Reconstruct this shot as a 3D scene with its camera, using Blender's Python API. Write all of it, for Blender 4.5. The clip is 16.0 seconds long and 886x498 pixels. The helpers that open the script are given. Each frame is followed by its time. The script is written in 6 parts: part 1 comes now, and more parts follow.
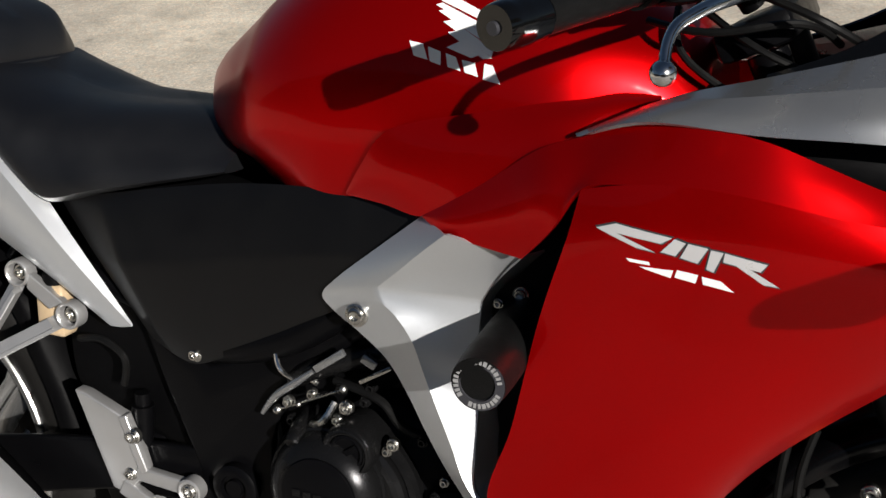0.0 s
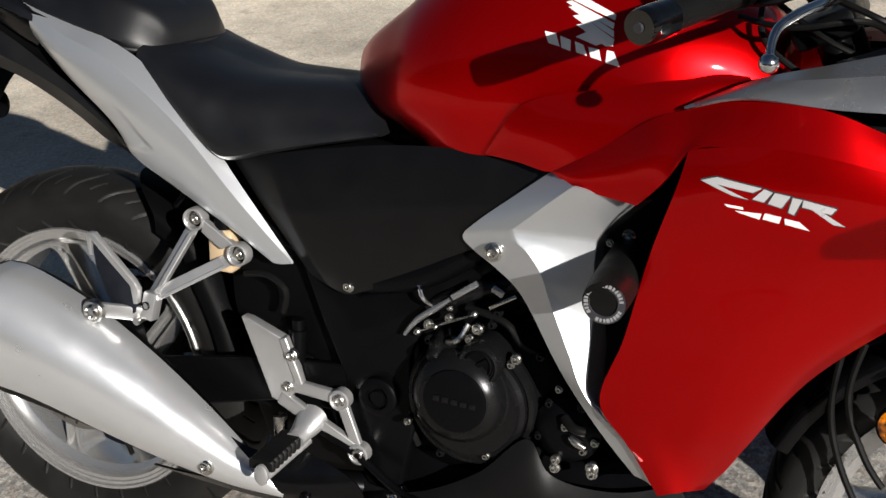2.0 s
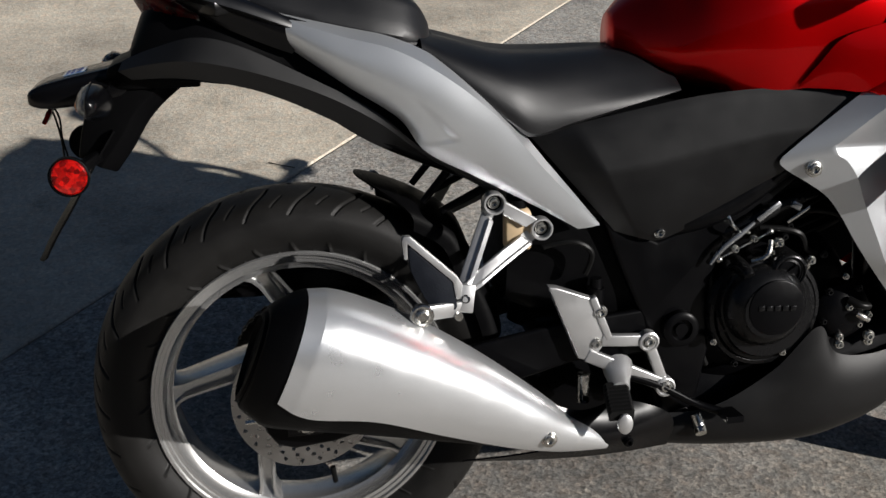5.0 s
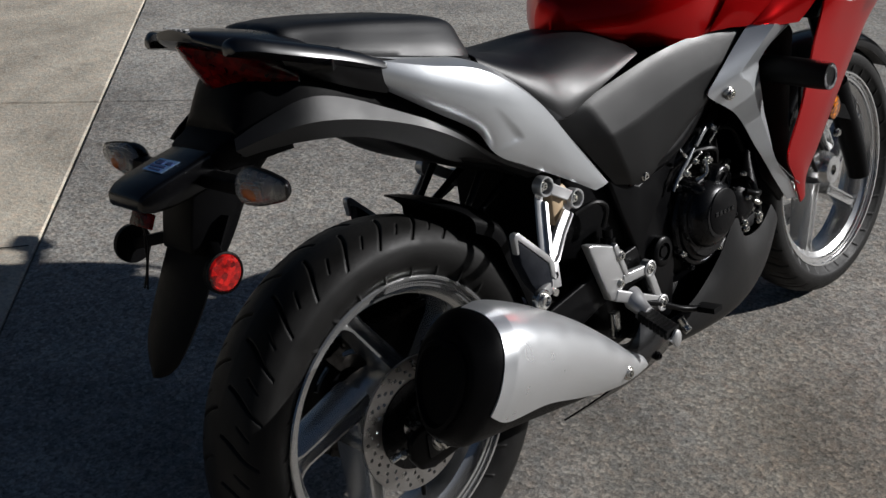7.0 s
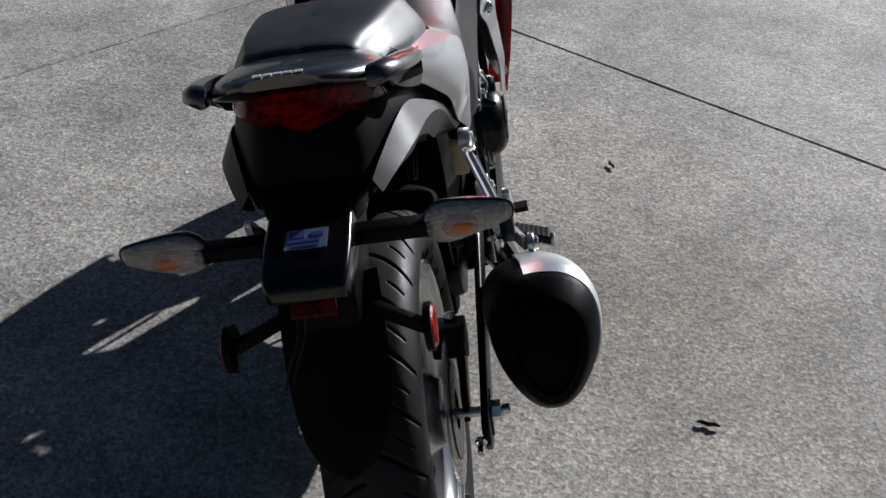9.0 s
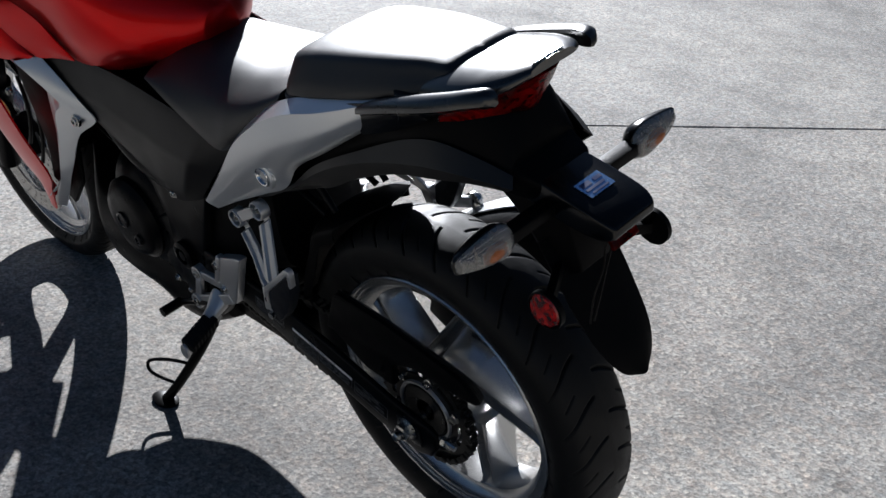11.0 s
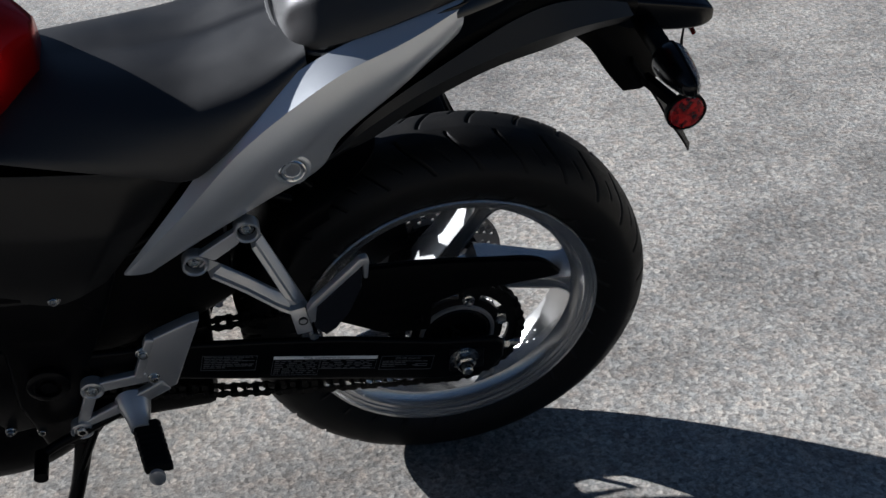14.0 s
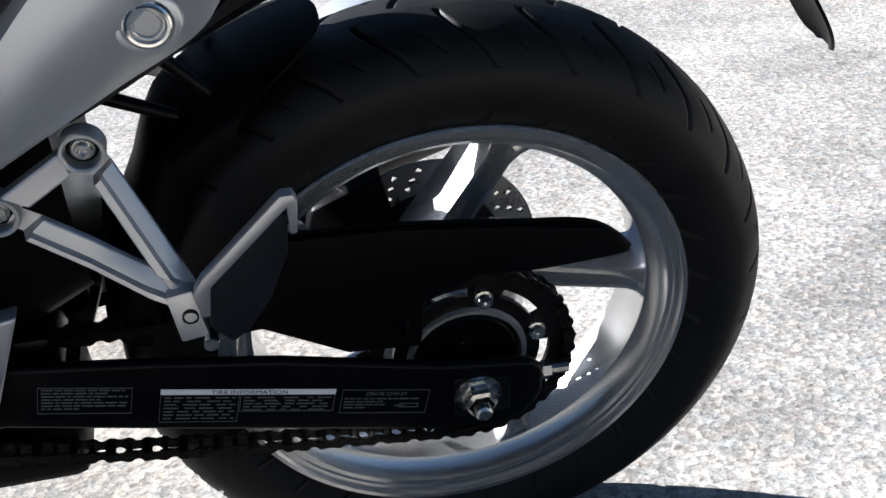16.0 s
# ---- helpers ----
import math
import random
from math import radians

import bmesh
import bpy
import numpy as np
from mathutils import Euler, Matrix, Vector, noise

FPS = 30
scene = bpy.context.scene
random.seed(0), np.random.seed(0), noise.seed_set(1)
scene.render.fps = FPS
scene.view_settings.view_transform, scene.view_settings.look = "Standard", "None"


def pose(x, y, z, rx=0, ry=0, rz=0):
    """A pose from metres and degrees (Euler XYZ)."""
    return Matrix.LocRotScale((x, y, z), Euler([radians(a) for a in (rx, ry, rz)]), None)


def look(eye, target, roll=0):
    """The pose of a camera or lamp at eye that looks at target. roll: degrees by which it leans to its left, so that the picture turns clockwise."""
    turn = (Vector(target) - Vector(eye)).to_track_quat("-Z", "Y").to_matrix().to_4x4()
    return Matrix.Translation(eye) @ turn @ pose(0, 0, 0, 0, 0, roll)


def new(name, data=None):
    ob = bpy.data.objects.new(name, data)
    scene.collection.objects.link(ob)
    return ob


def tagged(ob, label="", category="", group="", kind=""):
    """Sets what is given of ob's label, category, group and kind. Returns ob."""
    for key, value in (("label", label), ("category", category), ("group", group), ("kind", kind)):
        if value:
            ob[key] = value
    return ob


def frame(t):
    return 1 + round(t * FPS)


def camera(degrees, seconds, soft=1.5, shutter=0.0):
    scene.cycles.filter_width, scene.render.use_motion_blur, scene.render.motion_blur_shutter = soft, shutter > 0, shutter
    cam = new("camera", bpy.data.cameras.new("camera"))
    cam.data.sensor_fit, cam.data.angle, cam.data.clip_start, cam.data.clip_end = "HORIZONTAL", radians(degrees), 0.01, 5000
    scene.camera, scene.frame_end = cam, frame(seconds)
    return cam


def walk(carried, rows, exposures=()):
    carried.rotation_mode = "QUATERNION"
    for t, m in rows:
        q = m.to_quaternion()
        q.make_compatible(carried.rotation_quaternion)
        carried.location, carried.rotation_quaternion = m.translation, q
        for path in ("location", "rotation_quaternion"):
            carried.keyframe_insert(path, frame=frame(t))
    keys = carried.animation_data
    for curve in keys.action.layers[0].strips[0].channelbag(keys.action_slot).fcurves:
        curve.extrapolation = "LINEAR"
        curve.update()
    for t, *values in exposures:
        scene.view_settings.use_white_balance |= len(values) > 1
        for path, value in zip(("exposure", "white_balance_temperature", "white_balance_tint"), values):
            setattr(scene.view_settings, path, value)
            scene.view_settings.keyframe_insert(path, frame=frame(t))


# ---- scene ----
cam = camera(42.27, 16.0)
PATH = [
    (0.0, pose(1.2124, -0.8924, 1.2576, 61.983, 3.582, 21.710)),
    (0.5, pose(1.2262, -0.9971, 1.2936, 61.693, 3.018, 21.302)),
    (1.0, pose(1.2433, -1.0743, 1.3307, 61.002, 3.169, 21.686)),
    (1.5, pose(1.2351, -1.1225, 1.3607, 60.332, 3.428, 22.257)),
    (2.0, pose(1.1798, -1.1715, 1.3737, 60.349, 3.439, 22.062)),
    (2.5, pose(1.0527, -1.2334, 1.3881, 60.050, 2.535, 19.917)),
    (3.0, pose(0.9208, -1.2654, 1.3910, 59.377, 2.410, 17.644)),
    (3.5, pose(0.7620, -1.2924, 1.3940, 59.410, 2.507, 13.963)),
    (4.0, pose(0.4689, -1.3902, 1.3722, 61.075, 0.066, 5.436)),
    (4.5, pose(0.1972, -1.4260, 1.3696, 60.595, -0.919, -2.525)),
    (5.0, pose(-0.0618, -1.4049, 1.3888, 60.069, -1.117, -10.250)),
    (5.2, pose(-0.1588, -1.3980, 1.3923, 60.661, -0.931, -13.267)),
    (7.3, pose(-1.0945, -0.8801, 1.4453, 59.603, -1.645, -51.738)),
    (7.5, pose(-1.1608, -0.7780, 1.4417, 59.185, -2.023, -56.405)),
    (8.0, pose(-1.2686, -0.5147, 1.4334, 57.931, -2.576, -67.005)),
    (8.5, pose(-1.2645, -0.2446, 1.4482, 57.321, -2.931, -76.644)),
    (9.0, pose(-1.3074, 0.0456, 1.4469, 57.262, -3.365, -88.717)),
    (9.2, pose(-1.3559, 0.1760, 1.4685, 57.485, -3.528, -93.939)),
    (11.3, pose(-0.9301, 1.3256, 1.3627, 62.345, -1.621, -141.067)),
    (11.5, pose(-0.8436, 1.3467, 1.3627, 61.606, -0.568, -144.538)),
    (12.0, pose(-0.6114, 1.4435, 1.3503, 60.970, 0.357, -153.836)),
    (12.5, pose(-0.3302, 1.5236, 1.3231, 60.154, 0.956, -165.016)),
    (13.0, pose(-0.1050, 1.5680, 1.2977, 60.648, 1.988, -174.983)),
    (13.5, pose(0.1118, 1.5529, 1.3270, 59.927, 2.387, 175.486)),
    (14.0, pose(0.2718, 1.5312, 1.2659, 59.341, 2.901, 167.665)),
    (14.5, pose(0.3018, 1.3160, 1.0899, 61.814, 2.322, 165.846)),
    (15.0, pose(0.2339, 1.1256, 0.9645, 60.275, 3.011, 167.433)),
    (15.5, pose(0.1682, 1.0397, 0.8844, 62.482, 4.230, 169.120)),
    (16.0, pose(0.1550, 1.0632, 0.8382, 64.524, 4.652, 168.948)),
]
walk(cam, PATH, [(0.0, 0.46, 6750, 10), (1.5, 0.6, 6750, 10), (3.0, 0.46, 6700, 10), (5.0, 0.20, 6600, 10), (7.5, -0.06, 6250, 10), (8.5, 0.3, 6100, 10), (9.0, 0.44, 6050, 10), (11.5, 0.85, 5950, 10), (12.5, 0.8, 5950, 10), (14.0, 0.80, 6000, 10), (14.5, 1.03, 6000, 10), (15.0, 1.45, 6000, 10), (16.0, 2.0, 6000, 10)])

# ---- light ----
SUN = Vector((-0.724, 0.554, -0.412))
world = bpy.data.worlds.new("sky")
scene.world = world
world.use_nodes = True
wn = world.node_tree
sky = wn.nodes.new("ShaderNodeTexSky")
sky.sky_type, sky.sun_disc, sky.air_density, sky.dust_density, sky.ozone_density = "NISHITA", False, 0.9, 0.5, 2.5
sky.sun_elevation = math.asin(-SUN.z)
sky.sun_rotation = math.atan2(-SUN.x, -SUN.y)
wn.nodes["Background"].inputs["Strength"].default_value = 0.024
wn.links.new(sky.outputs[0], wn.nodes["Background"].inputs["Color"])
sun = new("sun", bpy.data.lights.new("sun", "SUN"))
sun.data.energy, sun.data.angle, sun.data.color = 5.0, radians(0.5), (1.0, 0.972, 0.945)
sun.matrix_world = look((0, 0, 8), SUN + Vector((0, 0, 8)))


# ---- materials ----
def material(name, base, rough=0.5, metal=0.0, scale=40.0, vary=0.15, bump=0.0, fine=400.0, coat=0.0, rough_vary=0.1,
             base2=None, spec=0.5, transmission=0.0, ior=1.45, flake=0.0):
    """A surface with large and fine variation of colour and roughness."""
    m = bpy.data.materials.new(name)
    m.use_nodes = True
    t = m.node_tree
    b = t.nodes["Principled BSDF"]
    co = t.nodes.new("ShaderNodeTexCoord")
    big = t.nodes.new("ShaderNodeTexNoise")
    big.inputs["Scale"].default_value, big.inputs["Detail"].default_value = scale, 5
    small = t.nodes.new("ShaderNodeTexNoise")
    small.inputs["Scale"].default_value, small.inputs["Detail"].default_value = fine, 3
    for n in (big, small):
        t.links.new(co.outputs["Object"], n.inputs["Vector"])
    mix = t.nodes.new("ShaderNodeMix")
    mix.data_type = "RGBA"
    lo = [c * (1 - vary) for c in base]
    hi = [min(1, c * (1 + vary)) for c in (base2 or base)]
    mix.inputs["A"].default_value, mix.inputs["B"].default_value = (*lo, 1), (*hi, 1)
    add = t.nodes.new("ShaderNodeMath")
    add.operation = "MULTIPLY_ADD"
    add.inputs[1].default_value, add.inputs[2].default_value = 0.5, 0.0
    t.links.new(small.outputs["Fac"], add.inputs[0])
    add2 = t.nodes.new("ShaderNodeMath")
    add2.operation = "MULTIPLY_ADD"
    add2.inputs[1].default_value = 0.5
    t.links.new(big.outputs["Fac"], add2.inputs[0])
    t.links.new(add.outputs[0], add2.inputs[2])
    t.links.new(add2.outputs[0], mix.inputs["Factor"])
    t.links.new(mix.outputs["Result"], b.inputs["Base Color"])
    mr = t.nodes.new("ShaderNodeMapRange")
    mr.inputs["From Min"].default_value, mr.inputs["From Max"].default_value = 0.3, 0.7
    mr.inputs["To Min"].default_value, mr.inputs["To Max"].default_value = max(0.02, rough - rough_vary), min(1, rough + rough_vary)
    t.links.new(big.outputs["Fac"], mr.inputs["Value"])
    t.links.new(mr.outputs[0], b.inputs["Roughness"])
    b.inputs["Metallic"].default_value = metal
    b.inputs["Specular IOR Level"].default_value = spec
    b.inputs["IOR"].default_value = ior
    b.inputs["Coat Weight"].default_value = coat
    b.inputs["Coat Roughness"].default_value = 0.04
    b.inputs["Transmission Weight"].default_value = transmission
    if bump:
        bp = t.nodes.new("ShaderNodeBump")
        bp.inputs["Strength"].default_value, bp.inputs["Distance"].default_value = bump, 0.001
        t.links.new(small.outputs["Fac"], bp.inputs["Height"])
        t.links.new(bp.outputs[0], b.inputs["Normal"])
    if flake:
        fl = t.nodes.new("ShaderNodeTexVoronoi")
        fl.inputs["Scale"].default_value = 2500
        t.links.new(co.outputs["Object"], fl.inputs["Vector"])
        bp = t.nodes.new("ShaderNodeBump")
        bp.inputs["Strength"].default_value, bp.inputs["Distance"].default_value = flake, 0.0004
        t.links.new(fl.outputs["Distance"], bp.inputs["Height"])
        t.links.new(bp.outputs[0], b.inputs["Normal"])
    return m


RED = material("candy_red_paint", (0.53, 0.0008, 0.002), 0.31, 0.82, 6, 0.08, coat=0.25, rough_vary=0.02, spec=0.1)
SILVER = material("silver_paint", (0.58, 0.60, 0.62), 0.33, 0.72, 9, 0.05, coat=0.5, rough_vary=0.03, flake=0.10)
GREY = material("grey_metallic_paint", (0.36, 0.37, 0.38), 0.28, 0.82, 9, 0.06, coat=0.4, rough_vary=0.03, flake=0.10)
BLACK = material("black_moulded_plastic", (0.0022, 0.0022, 0.0025), 0.46, 0, 18, 0.25, bump=0.25, fine=1800, rough_vary=0.06, spec=0.07)
GLOSS = material("gloss_black_paint", (0.002, 0.002, 0.0024), 0.22, 0, 18, 0.2, coat=0.05, rough_vary=0.05, spec=0.3)
VINYL = material("black_seat_vinyl", (0.003, 0.0032, 0.0042), 0.46, 0, 14, 0.2, bump=0.18, fine=900, rough_vary=0.05, spec=0.7)
RUBBER = material("tyre_rubber", (0.0045, 0.0044, 0.0042), 0.52, 0, 25, 0.35, bump=0.3, fine=700, base2=(0.012, 0.0115, 0.011), spec=0.20)
GRIP = material("ribbed_rubber", (0.004, 0.004, 0.004), 0.5, 0, 40, 0.3, bump=0.4, fine=600, spec=0.16)
ALLOY = material("cast_alloy", (0.50, 0.50, 0.50), 0.36, 0.74, 30, 0.08, bump=0.10, fine=900, rough_vary=0.06)
PAD = material("worn_rubber_pad", (0.003, 0.0034, 0.005), 0.55, 0, 45, 0.5, bump=0.4, fine=500, base2=(0.010, 0.012, 0.017), spec=0.14)
RIMPAINT = material("silver_wheel_paint", (0.52, 0.52, 0.515), 0.25, 0.82, 22, 0.03, coat=0.4, rough_vary=0.015, flake=0.04)
MUFFLER = material("satin_silver_cover", (0.72, 0.735, 0.75), 0.31, 0.76, 16, 0.05, coat=0.1, rough_vary=0.04, flake=0.06)
STEEL = material("zinc_steel", (0.55, 0.54, 0.51), 0.25, 1.0, 90, 0.15, rough_vary=0.1)
CHROME = material("polished_alloy", (0.72, 0.72, 0.71), 0.14, 1.0, 60, 0.06, rough_vary=0.05)
DISC = material("drilled_steel", (0.36, 0.35, 0.34), 0.32, 1.0, 60, 0.15, rough_vary=0.08)
ENGINE = material("black_engine_paint", (0.0025, 0.0025, 0.003), 0.34, 0.05, 35, 0.25, bump=0.2, fine=1100, rough_vary=0.08, spec=0.10)
COVER = material("graphite_engine_cover", (0.022, 0.022, 0.023), 0.27, 0.8, 35, 0.2, bump=0.10, fine=1100, rough_vary=0.05, spec=0.2)
FRAME = material("black_frame_paint", (0.0022, 0.0022, 0.0026), 0.34, 0.05, 25, 0.2, coat=0.04, rough_vary=0.07, spec=0.10)
CHAIN = material("oily_chain_steel", (0.022, 0.020, 0.018), 0.38, 0.8, 90, 0.3, rough_vary=0.12)
REDLENS = material("dark_red_lens", (0.0035, 0.0001, 0.0001), 0.16, 0, 16, 0.3, bump=0.8, fine=150, spec=0.12, base2=(0.14, 0.0014, 0.0012))


def prism_glints(mat, cells, low, high):
    """Prism glints painted into a lens's colour: cells of uneven brightness, in broad lobes."""
    t = mat.node_tree
    cell = t.nodes.new("ShaderNodeTexVoronoi")
    cell.inputs["Scale"].default_value = cells
    t.links.new(t.nodes["Texture Coordinate"].outputs["Object"], cell.inputs["Vector"])
    lobe = t.nodes.new("ShaderNodeMapRange")
    lobe.inputs["From Min"].default_value, lobe.inputs["From Max"].default_value = low, high
    t.links.new(t.nodes["Noise Texture"].outputs["Fac"], lobe.inputs["Value"])
    glint = t.nodes.new("ShaderNodeMath")
    glint.operation = "MULTIPLY"
    t.links.new(cell.outputs["Color"], glint.inputs[0])
    t.links.new(lobe.outputs[0], glint.inputs[1])
    t.links.new(glint.outputs[0], t.nodes["Mix"].inputs["Factor"])


prism_glints(REDLENS, 130, 0.40, 0.60)
REDREFLEX = material("red_reflector_lens", (0.05, 0.001, 0.001), 0.15, 0, 60, 0.3, bump=1.0, fine=420, coat=0.6, base2=(0.50, 0.006, 0.004))
prism_glints(REDREFLEX, 150, 0.36, 0.50)
AMBERLENS = material("amber_lens", (0.10, 0.022, 0.001), 0.12, 0, 60, 0.3, bump=0.8, fine=300, coat=0.8, base2=(0.75, 0.22, 0.006))
prism_glints(AMBERLENS, 160, 0.34, 0.52)
AMBERBULB = material("amber_bulb", (0.45, 0.12, 0.03), 0.25, 0, 90, 0.2)
CLEAR = material("clear_lens", (0.93, 0.92, 0.9), 0.05, 0, 60, 0.04, bump=0.35, fine=220, transmission=0.96, rough_vary=0.03)
FROST = material("ribbed_clear_lens", (0.85, 0.83, 0.80), 0.14, 0, 60, 0.04, bump=0.5, fine=220, transmission=0.80, rough_vary=0.05)
REFLECTOR = material("signal_bowl", (0.17, 0.155, 0.14), 0.25, 0.95, 60, 0.3, bump=0.7, fine=220)
SATIN = material("satin_black_plastic", (0.0024, 0.0024, 0.0027), 0.48, 0, 18, 0.2, bump=0.10, fine=1500, rough_vary=0.05, spec=0.60)
SIDEPLASTIC = material("dull_black_plastic", (0.0024, 0.0024, 0.0027), 0.42, 0, 18, 0.2, bump=0.10, fine=1500, rough_vary=0.05, spec=0.36)
COWLBLACK = material("polished_black_cowl", (0.0024, 0.0024, 0.003), 0.30, 0, 18, 0.2, coat=0.25, rough_vary=0.05, spec=0.85)
FADED = material("faded_grey_print", (0.24, 0.24, 0.24), 0.5, 0, 60, 0.2)
PIANO = material("polished_black_weight", (0.002, 0.002, 0.002), 0.08, 0, 40, 0.1, coat=0.3, rough_vary=0.02, spec=0.5)
WHITE = material("white_print", (0.78, 0.78, 0.77), 0.4, 0, 60, 0.05)
PRINT = material("pale_label_print", (0.12, 0.12, 0.12), 0.5, 0, 60, 0.1)
DECALGREY = material("silver_decal", (0.62, 0.62, 0.63), 0.35, 0.4, 60, 0.06)
DECALEDGE = material("dark_decal_edge", (0.03, 0.03, 0.035), 0.35, 0, 60, 0.06)
# the blue sky mirrored in the foil is put into its base colour
STICKER = material("sky_tinted_foil_label", (0.40, 0.62, 0.98), 0.16, 0.8, 60, 0.08)
STICKERINK = material("blue_sticker_ink", (0.03, 0.05, 0.16), 0.4, 0, 60, 0.05)

BROWN = material("aged_plastic_bottle", (0.52, 0.45, 0.34), 0.4, 0, 30, 0.25, base2=(0.45, 0.30, 0.15))
HOSE = material("rubber_hose", (0.005, 0.005, 0.005), 0.42, 0, 60, 0.2, spec=0.15)
TINT = material("smoked_screen", (0.25, 0.25, 0.26), 0.05, 0, 10, 0.05, transmission=0.9)


def concrete(name, tone, pebbles):
    """Broom-worn concrete with exposed pebbles, stains and fine relief."""
    m = bpy.data.materials.new(name)
    m.use_nodes = True
    t = m.node_tree
    b = t.nodes["Principled BSDF"]
    co = t.nodes.new("ShaderNodeTexCoord")

    def noise_at(scale, detail, rough=0.55):
        n = t.nodes.new("ShaderNodeTexNoise")
        n.inputs["Scale"].default_value, n.inputs["Detail"].default_value, n.inputs["Roughness"].default_value = scale, detail, rough
        t.links.new(co.outputs["Object"], n.inputs["Vector"])
        return n.outputs["Fac"]

    def ramp(src, stops):
        r = t.nodes.new("ShaderNodeValToRGB")
        e = r.color_ramp.elements
        while len(e) < len(stops):
            e.new(0.5)
        for el, (p, c) in zip(e, stops):
            el.position, el.color = p, (*c, 1)
        t.links.new(src, r.inputs[0])
        return r.outputs["Color"]

    def blend(kind, a, c, fac):
        x = t.nodes.new("ShaderNodeMix")
        x.data_type, x.blend_type = "RGBA", kind
        x.inputs["Factor"].default_value = fac
        t.links.new(a, x.inputs["A"])
        t.links.new(c, x.inputs["B"])
        return x.outputs["Result"]

    base = ramp(noise_at(1.3, 6), [(p, [a * k for a in tone]) for p, k in ((0.3, 0.85), (0.55, 1.0), (0.75, 1.13))])
    grit = ramp(noise_at(120, 6, 0.85), [(0.38, (0.10, 0.10, 0.10)), (0.47, (0.85, 0.85, 0.85)), (0.53, (1.02, 1.02, 1.02)), (0.64, (1.9, 1.88, 1.82))])
    vor = t.nodes.new("ShaderNodeTexVoronoi")
    vor.inputs["Scale"].default_value = 105
    t.links.new(co.outputs["Object"], vor.inputs["Vector"])
    peb = ramp(vor.outputs["Color"], [(0.0, (0.45, 0.44, 0.43)), (0.5, (1.0, 1.0, 1.0)), (1.0, (1.75, 1.70, 1.62))])
    stain = ramp(noise_at(4, 5), [(0.3, (0.70, 0.70, 0.70)), (0.6, (1.08, 1.08, 1.08))])
    c = blend("MULTIPLY", base, grit, pebbles)
    c = blend("MULTIPLY", c, peb, pebbles)
    patch = ramp(noise_at(0.9, 4, 0.6), [(0.36, (0.66, 0.66, 0.67)), (0.5, (1.0, 1.0, 1.0)), (0.62, (1.16, 1.15, 1.13))])
    drip = ramp(noise_at(13, 3, 0.5), [(0.28, (0.72, 0.71, 0.70)), (0.38, (1.0, 1.0, 1.0)), (0.7, (1.06, 1.06, 1.06))])
    tint = ramp(noise_at(34, 4, 0.7), [(0.36, (1.12, 0.97, 0.88)), (0.5, (1.0, 1.0, 1.0)), (0.64, (0.90, 1.0, 1.08))])
    c = blend("MULTIPLY", c, tint, 0.45)
    c = blend("MULTIPLY", c, stain, 0.8)
    c = blend("MULTIPLY", c, patch, 0.9)
    c = blend("MULTIPLY", c, drip, 0.8)
    # a broad brownish darker area centred beside the parking spot, with a wandering edge
    far = t.nodes.new("ShaderNodeVectorMath")
    far.operation = "DISTANCE"
    far.inputs[1].default_value = (0.75, -0.42, 0)
    t.links.new(co.outputs["Object"], far.inputs[0])
    wander = t.nodes.new("ShaderNodeMath")
    wander.operation = "MULTIPLY_ADD"
    wander.inputs[1].default_value = 0.9
    t.links.new(noise_at(2.2, 5), wander.inputs[0])
    t.links.new(far.outputs["Value"], wander.inputs[2])
    brown_tone = ramp(wander.outputs[0], [(0.55, (0.60, 0.57, 0.52)), (0.95, (0.78, 0.76, 0.73)), (1.0, (0.80, 0.78, 0.76))])
    spread = t.nodes.new("ShaderNodeMapRange")
    spread.interpolation_type = "SMOOTHSTEP"
    spread.inputs["From Min"].default_value, spread.inputs["From Max"].default_value = 0.75, 1.95
    spread.inputs["To Min"].default_value, spread.inputs["To Max"].default_value = 1.0, 0.0
    t.links.new(wander.outputs[0], spread.inputs["Value"])
    browned = t.nodes.new("ShaderNodeMix")
    browned.data_type, browned.blend_type = "RGBA", "MULTIPLY"
    t.links.new(spread.outputs[0], browned.inputs["Factor"])
    t.links.new(c, browned.inputs["A"])
    t.links.new(brown_tone, browned.inputs["B"])
    t.links.new(browned.outputs["Result"], b.inputs["Base Color"])
    b.inputs["Roughness"].default_value = 0.8
    b.inputs["Specular IOR Level"].default_value = 0.35
    bp = t.nodes.new("ShaderNodeBump")
    bp.inputs["Strength"].default_value, bp.inputs["Distance"].default_value = 0.45, 0.002
    h = t.nodes.new("ShaderNodeMath")
    h.operation = "ADD"
    t.links.new(noise_at(240, 4, 0.7), h.inputs[0])
    t.links.new(vor.outputs["Distance"], h.inputs[1])
    t.links.new(h.outputs[0], bp.inputs["Height"])
    t.links.new(bp.outputs[0], b.inputs["Normal"])
    return m


CONCRETE = concrete("pebbled_concrete", (0.335, 0.320, 0.295), 0.72)
FARSLAB = concrete("pale_pebbled_concrete", (0.345, 0.332, 0.308), 0.62)
SMOOTH = concrete("worn_pale_concrete", (0.60, 0.54, 0.445), 0.28)
# dark tone of the added, unseen walls
WALL = material("dark_added_wall", (0.10, 0.095, 0.085), 0.85, 0, 1.2, 0.35, bump=0.4, fine=60)
LEAF = material("dry_leaf", (0.022, 0.017, 0.012), 0.7, 0, 60, 0.4)


